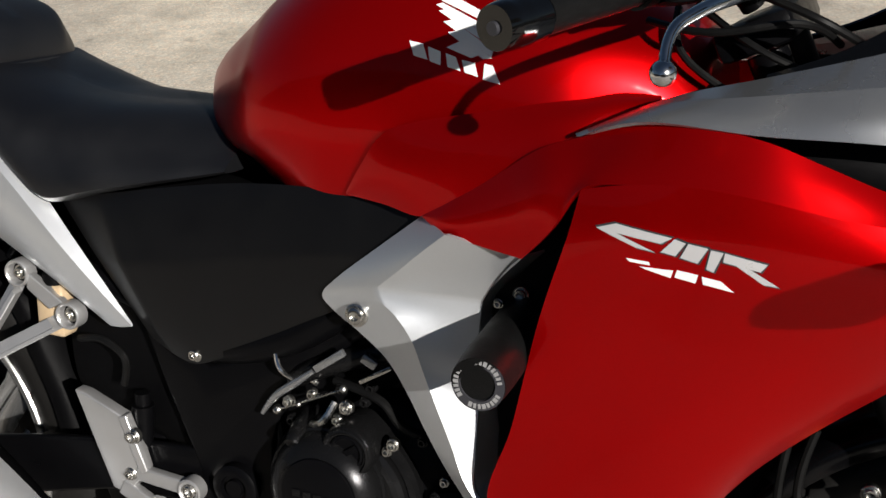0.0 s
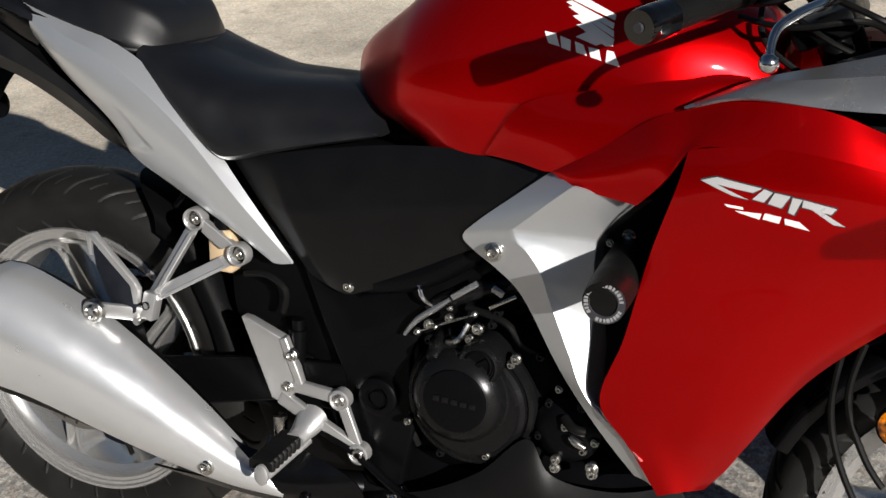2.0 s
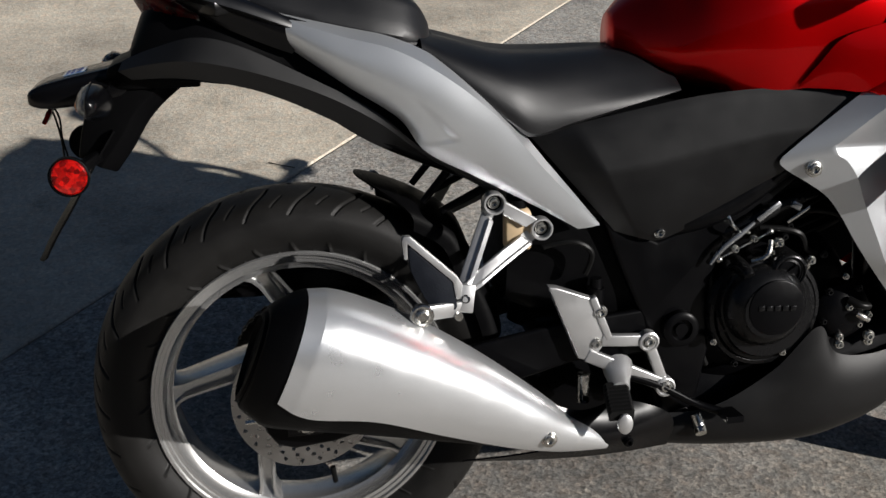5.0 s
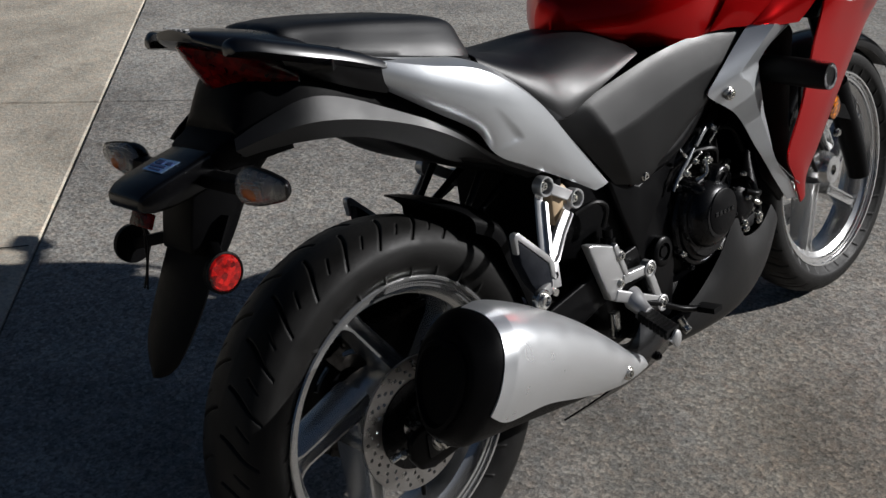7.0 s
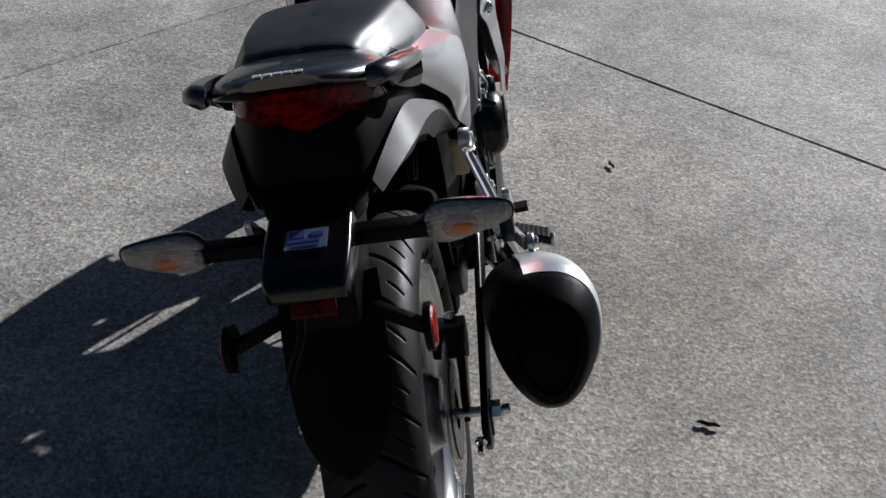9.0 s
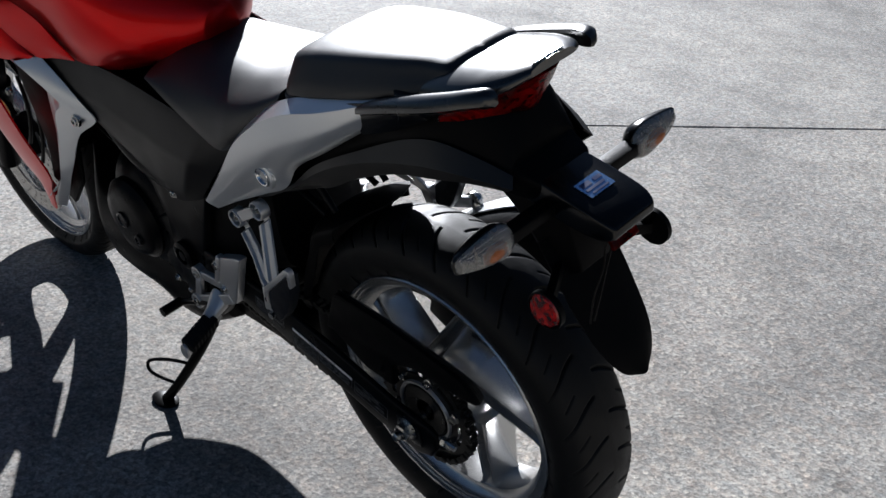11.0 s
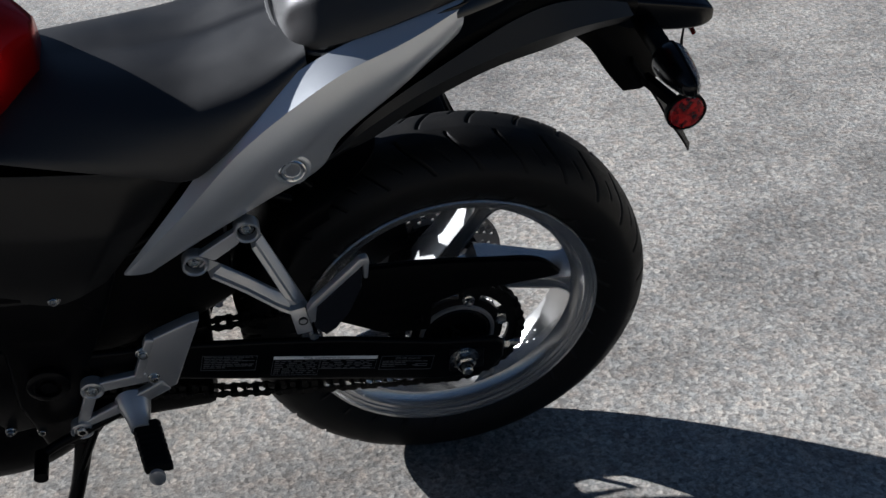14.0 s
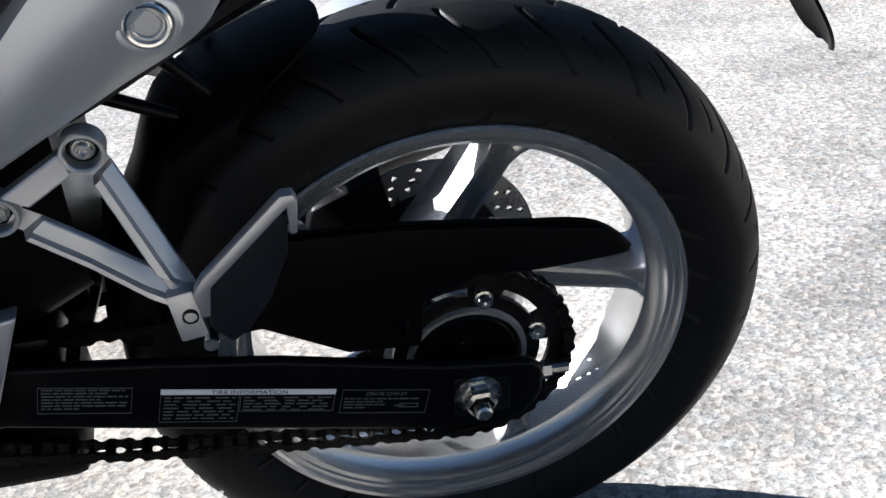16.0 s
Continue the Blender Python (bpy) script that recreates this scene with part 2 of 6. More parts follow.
# ---- mesh tools ----
def spline(pts, n):
    """n points on a smooth curve through pts, evenly spread by chord length."""
    p = np.array(pts, float)
    if len(p) == 2:
        return p[0] + (p[1] - p[0]) * np.linspace(0, 1, n)[:, None]
    d = np.sqrt(np.linalg.norm(np.diff(p, axis=0), axis=1)) + 1e-9
    k = np.concatenate([[0], np.cumsum(d)])
    m = np.zeros_like(p)
    s = np.diff(p, axis=0) / np.diff(k)[:, None]
    h = np.diff(k)
    m[1:-1] = (s[:-1] * h[1:, None] + s[1:] * h[:-1, None]) / (h[:-1] + h[1:])[:, None]
    m[0], m[-1] = 1.5 * s[0] - 0.5 * m[1], 1.5 * s[-1] - 0.5 * m[-2]
    u = np.linspace(0, k[-1], n)
    i = np.clip(np.searchsorted(k, u, "right") - 1, 0, len(h) - 1)
    x = ((u - k[i]) / h[i])[:, None]
    hh = h[i][:, None]
    return (2 * x**3 - 3 * x**2 + 1) * p[i] + (x**3 - 2 * x**2 + x) * hh * m[i] + (-2 * x**3 + 3 * x**2) * p[i + 1] + (x**3 - x**2) * hh * m[i + 1]


class Form:
    """A mesh in the making: vertices and faces."""

    def __init__(self):
        self.v, self.f = [], []

    def add(self, verts, faces):
        o = len(self.v)
        self.v += [tuple(map(float, p)) for p in verts]
        self.f += [tuple(o + i for i in q) for q in faces]
        return self

    def grid(self, g, wrap_u=False, wrap_v=False):
        g = np.asarray(g)
        a, b = g.shape[:2]
        fs = [(i * b + j, (i + 1) % a * b + j, (i + 1) % a * b + (j + 1) % b, i * b + (j + 1) % b)
              for i in range(a - (not wrap_u)) for j in range(b - (not wrap_v))]
        return self.add(g.reshape(-1, 3), fs)

    def loft(self, rings, cap=True):
        g = np.asarray(rings, float)
        a, b = g.shape[:2]
        self.grid(g, False, True)
        o = len(self.v) - a * b
        if cap:
            self.f += [tuple(o + j for j in range(b))[::-1], tuple(o + (a - 1) * b + j for j in range(b))]
        return self

    def skin(self, curves, nu=24, nv=14, thick=0.003, shape=None, crease=(), fold=()):
        """A shell through several curves, with its thickness on the inner side."""
        ends = [0, *fold, len(curves[0]) - 1]
        part_n = [max(3, int(round(nu * (b - a) / ends[-1]))) for a, b in zip(ends, ends[1:])]
        rows = np.array([np.concatenate([spline(np.array(c)[a:b + 1], k)[(a > 0):] for a, b, k in zip(ends, ends[1:], part_n)]) for c in curves])
        nu = rows.shape[1]
        cuts = [0, *crease, len(curves) - 1]
        share = [max(3, int(round(nv * (b - a) / cuts[-1]))) for a, b in zip(cuts, cuts[1:])]
        g = np.array([np.concatenate([spline(rows[a:b + 1, j], k)[(a > 0):] for a, b, k in zip(cuts, cuts[1:], share)]) for j in range(nu)])
        if shape:
            g[..., 1] += shape(g[..., 0], g[..., 2])
        n = np.cross(np.gradient(g, axis=0), np.gradient(g, axis=1))
        n /= np.linalg.norm(n, axis=2, keepdims=True) + 1e-12
        side = np.sign(g[..., 1].mean()) or 1
        if (n[..., 1] * side + 0.3 * n[..., 2]).mean() < 0:
            n = -n
        inner = g - n * thick
        a, b = g.shape[:2]
        self.grid(g)
        o = len(self.v) - a * b
        self.add(inner.reshape(-1, 3), [])
        p = o + a * b
        self.f += [(p + i * b + j, p + i * b + j + 1, p + (i + 1) * b + j + 1, p + (i + 1) * b + j) for i in range(a - 1) for j in range(b - 1)]
        edge = [i * b for i in range(a)] + [(a - 1) * b + j for j in range(1, b)] + [i * b + b - 1 for i in range(a - 2, -1, -1)] + list(range(b - 2, 0, -1))
        self.f += [(o + s, p + s, p + t, o + t) for s, t in zip(edge, edge[1:] + edge[:1])]
        return self

    def tube(self, pts, r, n=10, m=0, cap=True):
        """A round bar along a smooth line; r: one radius, or one for each point."""
        m = m or (2 if len(pts) == 2 else 6 * len(pts))
        p = spline(pts, m)
        rad = np.interp(np.linspace(0, 1, m), np.linspace(0, 1, len(r)), r) if np.ndim(r) else np.full(m, r)
        d = np.gradient(p, axis=0)
        d /= np.linalg.norm(d, axis=1, keepdims=True)
        up = np.array([0, 0, 1.0]) if abs(d[0][2]) < 0.9 else np.array([1.0, 0, 0])
        rings = []
        for q, t, rr in zip(p, d, rad):
            a = np.cross(t, up)
            a /= np.linalg.norm(a)
            up = np.cross(a, t)
            rings.append([q + rr * (a * math.cos(w) + up * math.sin(w)) for w in np.linspace(0, 2 * math.pi, n, endpoint=False)])
        return self.loft(rings, cap)

    def rod(self, a, b, r, n=16, r2=None):
        return self.tube([a, b], [r, r if r2 is None else r2], n, 2)

    def lathe(self, prof, x, z, n=64, y=0.0, closed=False, a0=0.0, a1=2 * math.pi):
        """A turned form about an axle along y at (x, z); prof: rows of (y, radius)."""
        full = abs(a1 - a0 - 2 * math.pi) < 1e-6
        w = np.linspace(a0, a1, n, endpoint=not full)
        g = [[(x + r * math.cos(t), y + q, z + r * math.sin(t)) for q, r in prof] for t in w]
        return self.grid(g, full, closed)

    def plate(self, outline, y0, y1):
        """A flat piece cut to an outline of (x, z), from y0 to y1."""
        n = len(outline)
        return self.add([(x, y0, z) for x, z in outline] + [(x, y1, z) for x, z in outline],
                        [tuple(range(n)), tuple(range(2 * n - 1, n - 1, -1))] + [(i, i + n, (i + 1) % n + n, (i + 1) % n) for i in range(n)])

    def box(self, c, size, turn=None):
        s = [Vector((a * size[0] / 2, b * size[1] / 2, d * size[2] / 2)) for a in (-1, 1) for b in (-1, 1) for d in (-1, 1)]
        r = (turn or Matrix.Identity(4)).to_3x3()
        return self.add([r @ p + Vector(c) for p in s], [(0, 1, 3, 2), (4, 6, 7, 5), (0, 4, 5, 1), (2, 3, 7, 6), (0, 2, 6, 4), (1, 5, 7, 3)])

    def bar(self, a, b, w, h, side=(0, 1, 0)):
        """A square bar from a to b; w across (along side), h the other way."""
        a, b = Vector(a), Vector(b)
        d = (b - a).normalized()
        s = (Vector(side) - d * d.dot(Vector(side))).normalized()
        u = d.cross(s)
        ring = lambda p: [p + s * w / 2 * i + u * h / 2 * j for i, j in ((-1, -1), (1, -1), (1, 1), (-1, 1))]
        return self.loft([ring(a), ring(b)])

    def mirror(self):
        m = Form()
        m.v = [(x, -y, z) for x, y, z in self.v]
        m.f = [tuple(reversed(q)) for q in self.f]
        return m


def part(name, form, mat, parent, label="", sharp=38, bevel=0.0, segs=2):
    """One mesh object under a thing or under a part."""
    me = bpy.data.meshes.new(name)
    bm = bmesh.new()
    me.from_pydata(form.v, [], form.f)
    bm.from_mesh(me)
    bmesh.ops.recalc_face_normals(bm, faces=bm.faces)
    if bevel:
        es = [e for e in bm.edges if len(e.link_faces) == 2 and e.calc_face_angle(0) > radians(28)]
        bmesh.ops.bevel(bm, geom=es, offset=bevel, segments=segs, affect="EDGES", profile=0.5, clamp_overlap=True)
    bm.to_mesh(me)
    bm.free()
    me.polygons.foreach_set("use_smooth", np.ones(len(me.polygons), bool))
    me.set_sharp_from_angle(angle=radians(sharp))
    me.materials.append(mat)
    ob = new(name, me)
    ob.parent = parent
    if label:
        ob["label"] = label
    return ob


def both(name, form, mat, parent, label="", **k):
    """The same part on the machine's right and left side."""
    return part(name, form, mat, parent, label, **k), part(name, form.mirror(), mat, parent, label, **k)


def half_rings(rows, n=22):
    """Closed rings across the machine from half profiles: (x, [(y, z), ...]) from the top's middle to the lower edge."""
    out = []
    for x, prof in rows:
        h = spline(prof, n)
        out.append([(x, -y, z) for y, z in h] + [(x, y, z) for y, z in h[::-1]])
    return out


def smooth_rings(rings, m):
    """More rings between the given ones, on a smooth line."""
    r = np.asarray(rings, float)
    return np.stack([spline(r[:, j], m) for j in range(r.shape[1])], 1)


def bolt(at, parent, r=0.009, side=-1, mat=None, name="bolt"):
    """A flanged hexagon-socket bolt whose head looks to that side."""
    x, y, z = at
    f = Form().lathe([(q * side, r * k) for q, k in ((-0.004, 1.35), (0.002, 1.35), (0.003, 1.2), (0.003, 1.0), (0.006, 0.96), (0.0068, 0.84), (0.0068, 0.56), (0.0025, 0.5), (0.0025, 0.01))], x, z, 18, y)
    return part(name, f, mat or STEEL, parent, "zinc-plated socket bolt")


# ---- the paved ground ----
ground = part("ground", Form().add([(-400, -400, -0.012), (400, -400, -0.012), (400, 400, -0.012), (-400, 400, -0.012)], [(0, 1, 2, 3)]), CONCRETE, None)
tagged(ground, "weathered grey concrete yard under open sky", "ground", kind="structure")
pavement = new("pavement")
tagged(pavement, "large grey concrete slabs with exposed pebbles and narrow joints", "pavement", kind="structure")
AX_U, AX_V = Vector((0.766, -0.643, 0)), Vector((0.643, 0.766, 0))
U_LINES, V_LINES = (-9.5, -6.65, -3.72, -0.865, 1.91, 4.8, 7.65, 10.5), (-12.1, -7.36, -2.515, 2.10, 6.86, 11.6)


def slab(u0, u1, v0, v1):
    """One cast slab with worn, slightly uneven edges."""
    g, c = 0.0025, 0.004
    f = Form()
    lines = []
    for inset, z in ((0, -0.02), (0, -c), (c, 0.0)):
        ring = []
        for a, b, n in (((u0, v0), (u1, v0), 40), ((u1, v0), (u1, v1), 60), ((u1, v1), (u0, v1), 40), ((u0, v1), (u0, v0), 60)):
            for k in range(n):
                u, v = a[0] + (b[0] - a[0]) * k / n, a[1] + (b[1] - a[1]) * k / n
                w = g + inset * (1 + 1.3 * abs(noise.noise((u * 9, v * 9, 1.7))))
                u, v = min(max(u, u0 + w), u1 - w), min(max(v, v0 + w), v1 - w)
                p = AX_U * u + AX_V * v
                ring.append((p.x, p.y, z))
        lines.append(ring)
    return f.loft(lines)


for i in range(len(U_LINES) - 1):
    for j in range(len(V_LINES) - 1):
        part("slab", slab(U_LINES[i], U_LINES[i + 1], V_LINES[j], V_LINES[j + 1]), SMOOTH if i < 3 or j < 2 else CONCRETE if j == 2 and i == 3 else FARSLAB, pavement, sharp=20)


# unseen dark walls added round the camera to darken reflections and bounced light
for name, (cx, cy), (wx, wy), high in (("unseen_wall_north", (0, 15), (30.6, 0.3), 2.2), ("unseen_wall_south", (0, -9), (30.6, 0.3), 3.2), ("unseen_wall_east", (15, 3), (0.3, 23.4), 2.2), ("unseen_wall_west", (-15, 3), (0.3, 23.4), 2.2)):
    tagged(part(name, Form().box((cx, cy, high / 2 - 0.01), (wx, wy, high + 0.02)), WALL, None, bevel=0.02), "unseen plain dark wall added to darken reflections", "wall", kind="structure")

# ---- the motorcycle ----
bike = new("motorcycle")
bike.matrix_world = pose(0, 0, 0.002, -12.44)
tagged(bike, "red and silver sport motorcycle leaning on its side stand", "motorcycle")

# fuel tank
tank = part("fuel_tank", Form().loft(smooth_rings(half_rings([
    (0.486, [(0, 0.862), (0.02, 0.856), (0.030, 0.83), (0.026, 0.80), (0.0, 0.79)]),
    (0.503, [(0, 0.880), (0.03, 0.873), (0.054, 0.838), (0.052, 0.795), (0.02, 0.782)]),
    (0.530, [(0, 0.900), (0.05, 0.890), (0.082, 0.846), (0.082, 0.795), (0.03, 0.775)]),
    (0.566, [(0, 0.926), (0.07, 0.914), (0.114, 0.858), (0.117, 0.796), (0.06, 0.768)]),
    (0.604, [(0, 0.954), (0.085, 0.942), (0.139, 0.882), (0.145, 0.808), (0.11, 0.762)]),
    (0.669, [(0, 0.985), (0.10, 0.973), (0.160, 0.905), (0.166, 0.822), (0.145, 0.757)]),
    (0.755, [(0, 1.005), (0.105, 0.993), (0.165, 0.925), (0.172, 0.838), (0.155, 0.755)]),
    (0.840, [(0, 1.003), (0.105, 0.990), (0.163, 0.930), (0.176, 0.850), (0.165, 0.770)]),
    (0.930, [(0, 0.985), (0.095, 0.974), (0.158, 0.925), (0.176, 0.868), (0.170, 0.800)]),
    (1.010, [(0, 0.955), (0.08, 0.947), (0.124, 0.912), (0.140, 0.870), (0.140, 0.82)]),
    (1.050, [(0, 0.925), (0.06, 0.918), (0.095, 0.895), (0.120, 0.865), (0.120, 0.83)])]), 56)), RED, bike, "candy red fuel tank", sharp=50)
for s in (1, -1):
    f = Form().skin([
        [(0.720, -0.162, 0.767), (0.743, -0.174, 0.801), (0.767, -0.181, 0.832), (0.798, -0.184, 0.846), (0.863, -0.188, 0.861), (0.924, -0.185, 0.874), (0.957, -0.177, 0.879), (0.989, -0.163, 0.885), (1.019, -0.150, 0.883)],
        [(0.721, -0.163, 0.766), (0.757, -0.178, 0.784), (0.791, -0.188, 0.799), (0.829, -0.195, 0.819), (0.881, -0.200, 0.840), (0.932, -0.200, 0.860), (0.963, -0.194, 0.869), (0.993, -0.178, 0.878), (1.022, -0.160, 0.884)],
        [(0.720, -0.162, 0.765), (0.766, -0.174, 0.763), (0.813, -0.189, 0.760), (0.851, -0.199, 0.784), (0.903, -0.207, 0.818), (0.944, -0.209, 0.844), (0.969, -0.202, 0.855), (0.996, -0.185, 0.869), (1.024, -0.166, 0.883)]], 60, 14)
    part("tank_side_cover", f if s > 0 else f.mirror(), RED, bike, "candy red lower tank cover")
part("fuel_cap", Form().lathe([(0, 0.001), (0.004, 0.02), (0.004, 0.036), (0, 0.042)], 0, 0, 32), STEEL, tank).matrix_local = pose(0.85, 0, 1.003, -90)

# rider seat and pillion seat
part("rider_seat", Form().loft(smooth_rings(half_rings([
    (0.185, [(0, 0.855), (0.08, 0.853), (0.118, 0.845), (0.122, 0.83), (0.05, 0.825)]),
    (0.245, [(0, 0.836), (0.085, 0.834), (0.135, 0.812), (0.142, 0.782), (0.06, 0.775)]),
    (0.300, [(0, 0.820), (0.085, 0.818), (0.138, 0.792), (0.150, 0.738), (0.06, 0.735)]),
    (0.335, [(0, 0.815), (0.082, 0.812), (0.134, 0.784), (0.150, 0.716), (0.06, 0.72)]),
    (0.400, [(0, 0.813), (0.075, 0.810), (0.124, 0.782), (0.147, 0.731), (0.06, 0.73)]),
    (0.470, [(0, 0.815), (0.066, 0.810), (0.110, 0.784), (0.139, 0.746), (0.06, 0.745)]),
    (0.530, [(0, 0.815), (0.062, 0.806), (0.100, 0.785), (0.130, 0.758), (0.06, 0.755)]),
    (0.558, [(0, 0.805), (0.060, 0.796), (0.098, 0.780), (0.126, 0.764), (0.06, 0.76)])]), 44)), VINYL, bike, "smooth black vinyl rider seat")
pillion = part("pillion_seat", Form().loft(smooth_rings(half_rings([
    (0.209, [(0.000, 0.850), (0.020, 0.848), (0.030, 0.843), (0.032, 0.845), (0.034, 0.840), (0.020, 0.836)]),
    (0.203, [(0.000, 0.872), (0.042, 0.870), (0.063, 0.865), (0.069, 0.854), (0.074, 0.840), (0.030, 0.834)]),
    (0.190, [(0.000, 0.893), (0.054, 0.891), (0.074, 0.886), (0.082, 0.874), (0.099, 0.842), (0.040, 0.836)]),
    (0.168, [(0.000, 0.908), (0.064, 0.906), (0.086, 0.901), (0.096, 0.889), (0.115, 0.848), (0.050, 0.842)]),
    (0.130, [(0.000, 0.920), (0.067, 0.918), (0.091, 0.913), (0.101, 0.901), (0.121, 0.858), (0.050, 0.850)]),
    (0.070, [(0.000, 0.932), (0.065, 0.930), (0.088, 0.925), (0.097, 0.913), (0.117, 0.872), (0.050, 0.864)]),
    (-0.010, [(0.000, 0.946), (0.059, 0.944), (0.080, 0.939), (0.089, 0.927), (0.106, 0.892), (0.050, 0.882)]),
    (-0.080, [(0.000, 0.955), (0.048, 0.953), (0.067, 0.948), (0.075, 0.936), (0.087, 0.914), (0.040, 0.904)]),
    (-0.112, [(0.000, 0.955), (0.042, 0.953), (0.063, 0.948), (0.069, 0.937), (0.071, 0.924), (0.040, 0.916)]),
    (-0.122, [(0.000, 0.946), (0.035, 0.944), (0.052, 0.939), (0.057, 0.937), (0.058, 0.928), (0.030, 0.922)])]), 50)), VINYL, bike, "raised black vinyl pillion seat")
part("seat_piping", Form().tube([(0.150, -0.121, 0.846), (0.185, -0.104, 0.842), (0.205, -0.070, 0.843), (0.214, 0, 0.845), (0.205, 0.070, 0.843), (0.185, 0.104, 0.842), (0.150, 0.121, 0.846)], 0.004, 8), VINYL, pillion)

# tail: silver side panels, black lower cowl, grab rails, lamp
def tail_dent(x, z):
    """The pressed hollow round the panel's fastener."""
    far = lambda a, b: ((b[0] - a[0]) * (z - a[1]) - (b[1] - a[1]) * (x - a[0])) / math.hypot(b[0] - a[0], b[1] - a[1])
    d1, d2 = -far((0.165, 0.790), (0.232, 0.714)), -far((0.232, 0.714), (0.15, 0.702))
    return 0.005 * np.clip(d1 / 0.008, 0, 1) * np.clip(1 - d1 / 0.055, 0, 1) * np.clip(d2 / 0.005, 0, 1) * np.clip(1 - d2 / 0.08, 0, 1)


both("tail_side_panel", Form().skin([
    [(-0.022, -0.095, 0.900), (0.07, -0.116, 0.874), (0.14, -0.122, 0.857), (0.20, -0.126, 0.829), (0.275, -0.132, 0.773), (0.36, -0.136, 0.671), (0.437, -0.137, 0.577)],
    [(-0.020, -0.112, 0.893), (0.07, -0.140, 0.863), (0.145, -0.155, 0.842), (0.205, -0.160, 0.808), (0.275, -0.158, 0.752), (0.36, -0.149, 0.656), (0.437, -0.139, 0.5755)],
    [(-0.008, -0.117, 0.872), (0.07, -0.146, 0.834), (0.145, -0.161, 0.799), (0.205, -0.163, 0.761), (0.275, -0.157, 0.705), (0.355, -0.147, 0.631), (0.43, -0.140, 0.574)],
    [(0.000, -0.116, 0.856), (0.075, -0.140, 0.808), (0.145, -0.152, 0.762), (0.195, -0.152, 0.718), (0.265, -0.147, 0.672), (0.35, -0.142, 0.612), (0.42, -0.139, 0.572)],
    [(0.011, -0.112, 0.842), (0.085, -0.130, 0.790), (0.150, -0.138, 0.745), (0.182, -0.140, 0.701), (0.25, -0.138, 0.661), (0.34, -0.137, 0.610), (0.405, -0.137, 0.571)]], 110, 60, 0.003, tail_dent, (1,)), SILVER, bike, "silver painted tail panel", sharp=24)
lock = part("seat_lock", Form().lathe([(-0.004, 0.0235), (0.0015, 0.0225), (0.0032, 0.0205), (0.0034, 0.0180), (0.0015, 0.0163), (-0.002, 0.0160)], 0.217, 0.715, 40, 0.153), SILVER, bike, "round seat lock in a raised silver dish")
part("lock_ring", Form().lathe([(-0.002, 0.0162), (0.0045, 0.0160), (0.0058, 0.0148), (0.0054, 0.0130), (0.0015, 0.0112), (0.0012, 0.0105)], 0.217, 0.715, 36, 0.153), CHROME, lock, "bright bevelled ring")
part("lock_button", Form().lathe([(0.0008, 0.0112), (0.0022, 0.0100), (0.0024, 0.0092), (0.0016, 0.0085), (0.0016, 0.0004)], 0.217, 0.715, 30, 0.153), GREY, lock, "dull grey lock face")
both("lower_tail_panel", Form().skin([
    [(-0.215, -0.070, 0.833), (-0.174, -0.083, 0.849), (-0.117, -0.100, 0.863), (-0.070, -0.106, 0.854), (0.034, -0.118, 0.804), (0.12, -0.128, 0.755), (0.185, -0.134, 0.698), (0.29, -0.132, 0.64)],
    [(-0.222, -0.080, 0.820), (-0.178, -0.100, 0.830), (-0.128, -0.116, 0.834), (-0.056, -0.122, 0.820), (0.044, -0.1265, 0.784), (0.12, -0.130, 0.742), (0.19, -0.130, 0.688), (0.285, -0.126, 0.634)],
    [(-0.205, -0.072, 0.806), (-0.157, -0.089, 0.809), (-0.111, -0.104, 0.806), (-0.034, -0.107, 0.787), (0.06, -0.108, 0.743), (0.12, -0.108, 0.706), (0.18, -0.106, 0.684), (0.28, -0.105, 0.628)]], 56, 18, 0.003, None, (1,)), SATIN, bike, "black lower tail panel", sharp=20)
part("undertail_cover", Form().loft(smooth_rings(half_rings([
    (0.28, [(0, 0.79), (0.07, 0.785), (0.10, 0.72), (0.10, 0.64), (0.03, 0.63)]),
    (0.12, [(0, 0.85), (0.08, 0.84), (0.105, 0.79), (0.10, 0.71), (0.03, 0.70)]),
    (0.0, [(0, 0.885), (0.07, 0.88), (0.10, 0.845), (0.095, 0.785), (0.03, 0.775)]),
    (-0.10, [(0, 0.92), (0.06, 0.915), (0.092, 0.88), (0.100, 0.815), (0.03, 0.79)]),
    (-0.165, [(0, 0.92), (0.05, 0.905), (0.076, 0.860), (0.082, 0.812), (0.03, 0.80)]),
    (-0.205, [(0, 0.850), (0.04, 0.848), (0.062, 0.834), (0.066, 0.810), (0.03, 0.80)])]), 30)), BLACK, bike, "black undertail moulding")
cowl = part("tail_cowl", Form().loft(smooth_rings(half_rings([
    (-0.075, [(0, 0.938), (0.06, 0.934), (0.084, 0.920), (0.088, 0.905), (0.04, 0.895)]),
    (-0.12, [(0, 0.951), (0.058, 0.948), (0.088, 0.935), (0.094, 0.915), (0.04, 0.905)]),
    (-0.17, [(0, 0.963), (0.054, 0.960), (0.086, 0.948), (0.092, 0.932), (0.04, 0.925)]),
    (-0.21, [(0, 0.971), (0.046, 0.968), (0.066, 0.960), (0.070, 0.950), (0.03, 0.946)]),
    (-0.229, [(0, 0.974), (0.030, 0.971), (0.040, 0.967), (0.042, 0.962), (0.02, 0.960)])]), 22)), COWLBLACK, bike, "gloss black seat cowl")
for k in range(5):
    part("badge_bar", Form().box((-0.222, 0.024 - k * 0.011, 0.9736), (0.006, 0.009, 0.0016), Matrix.Rotation(radians(9), 4, "Y")), DECALGREY, cowl)
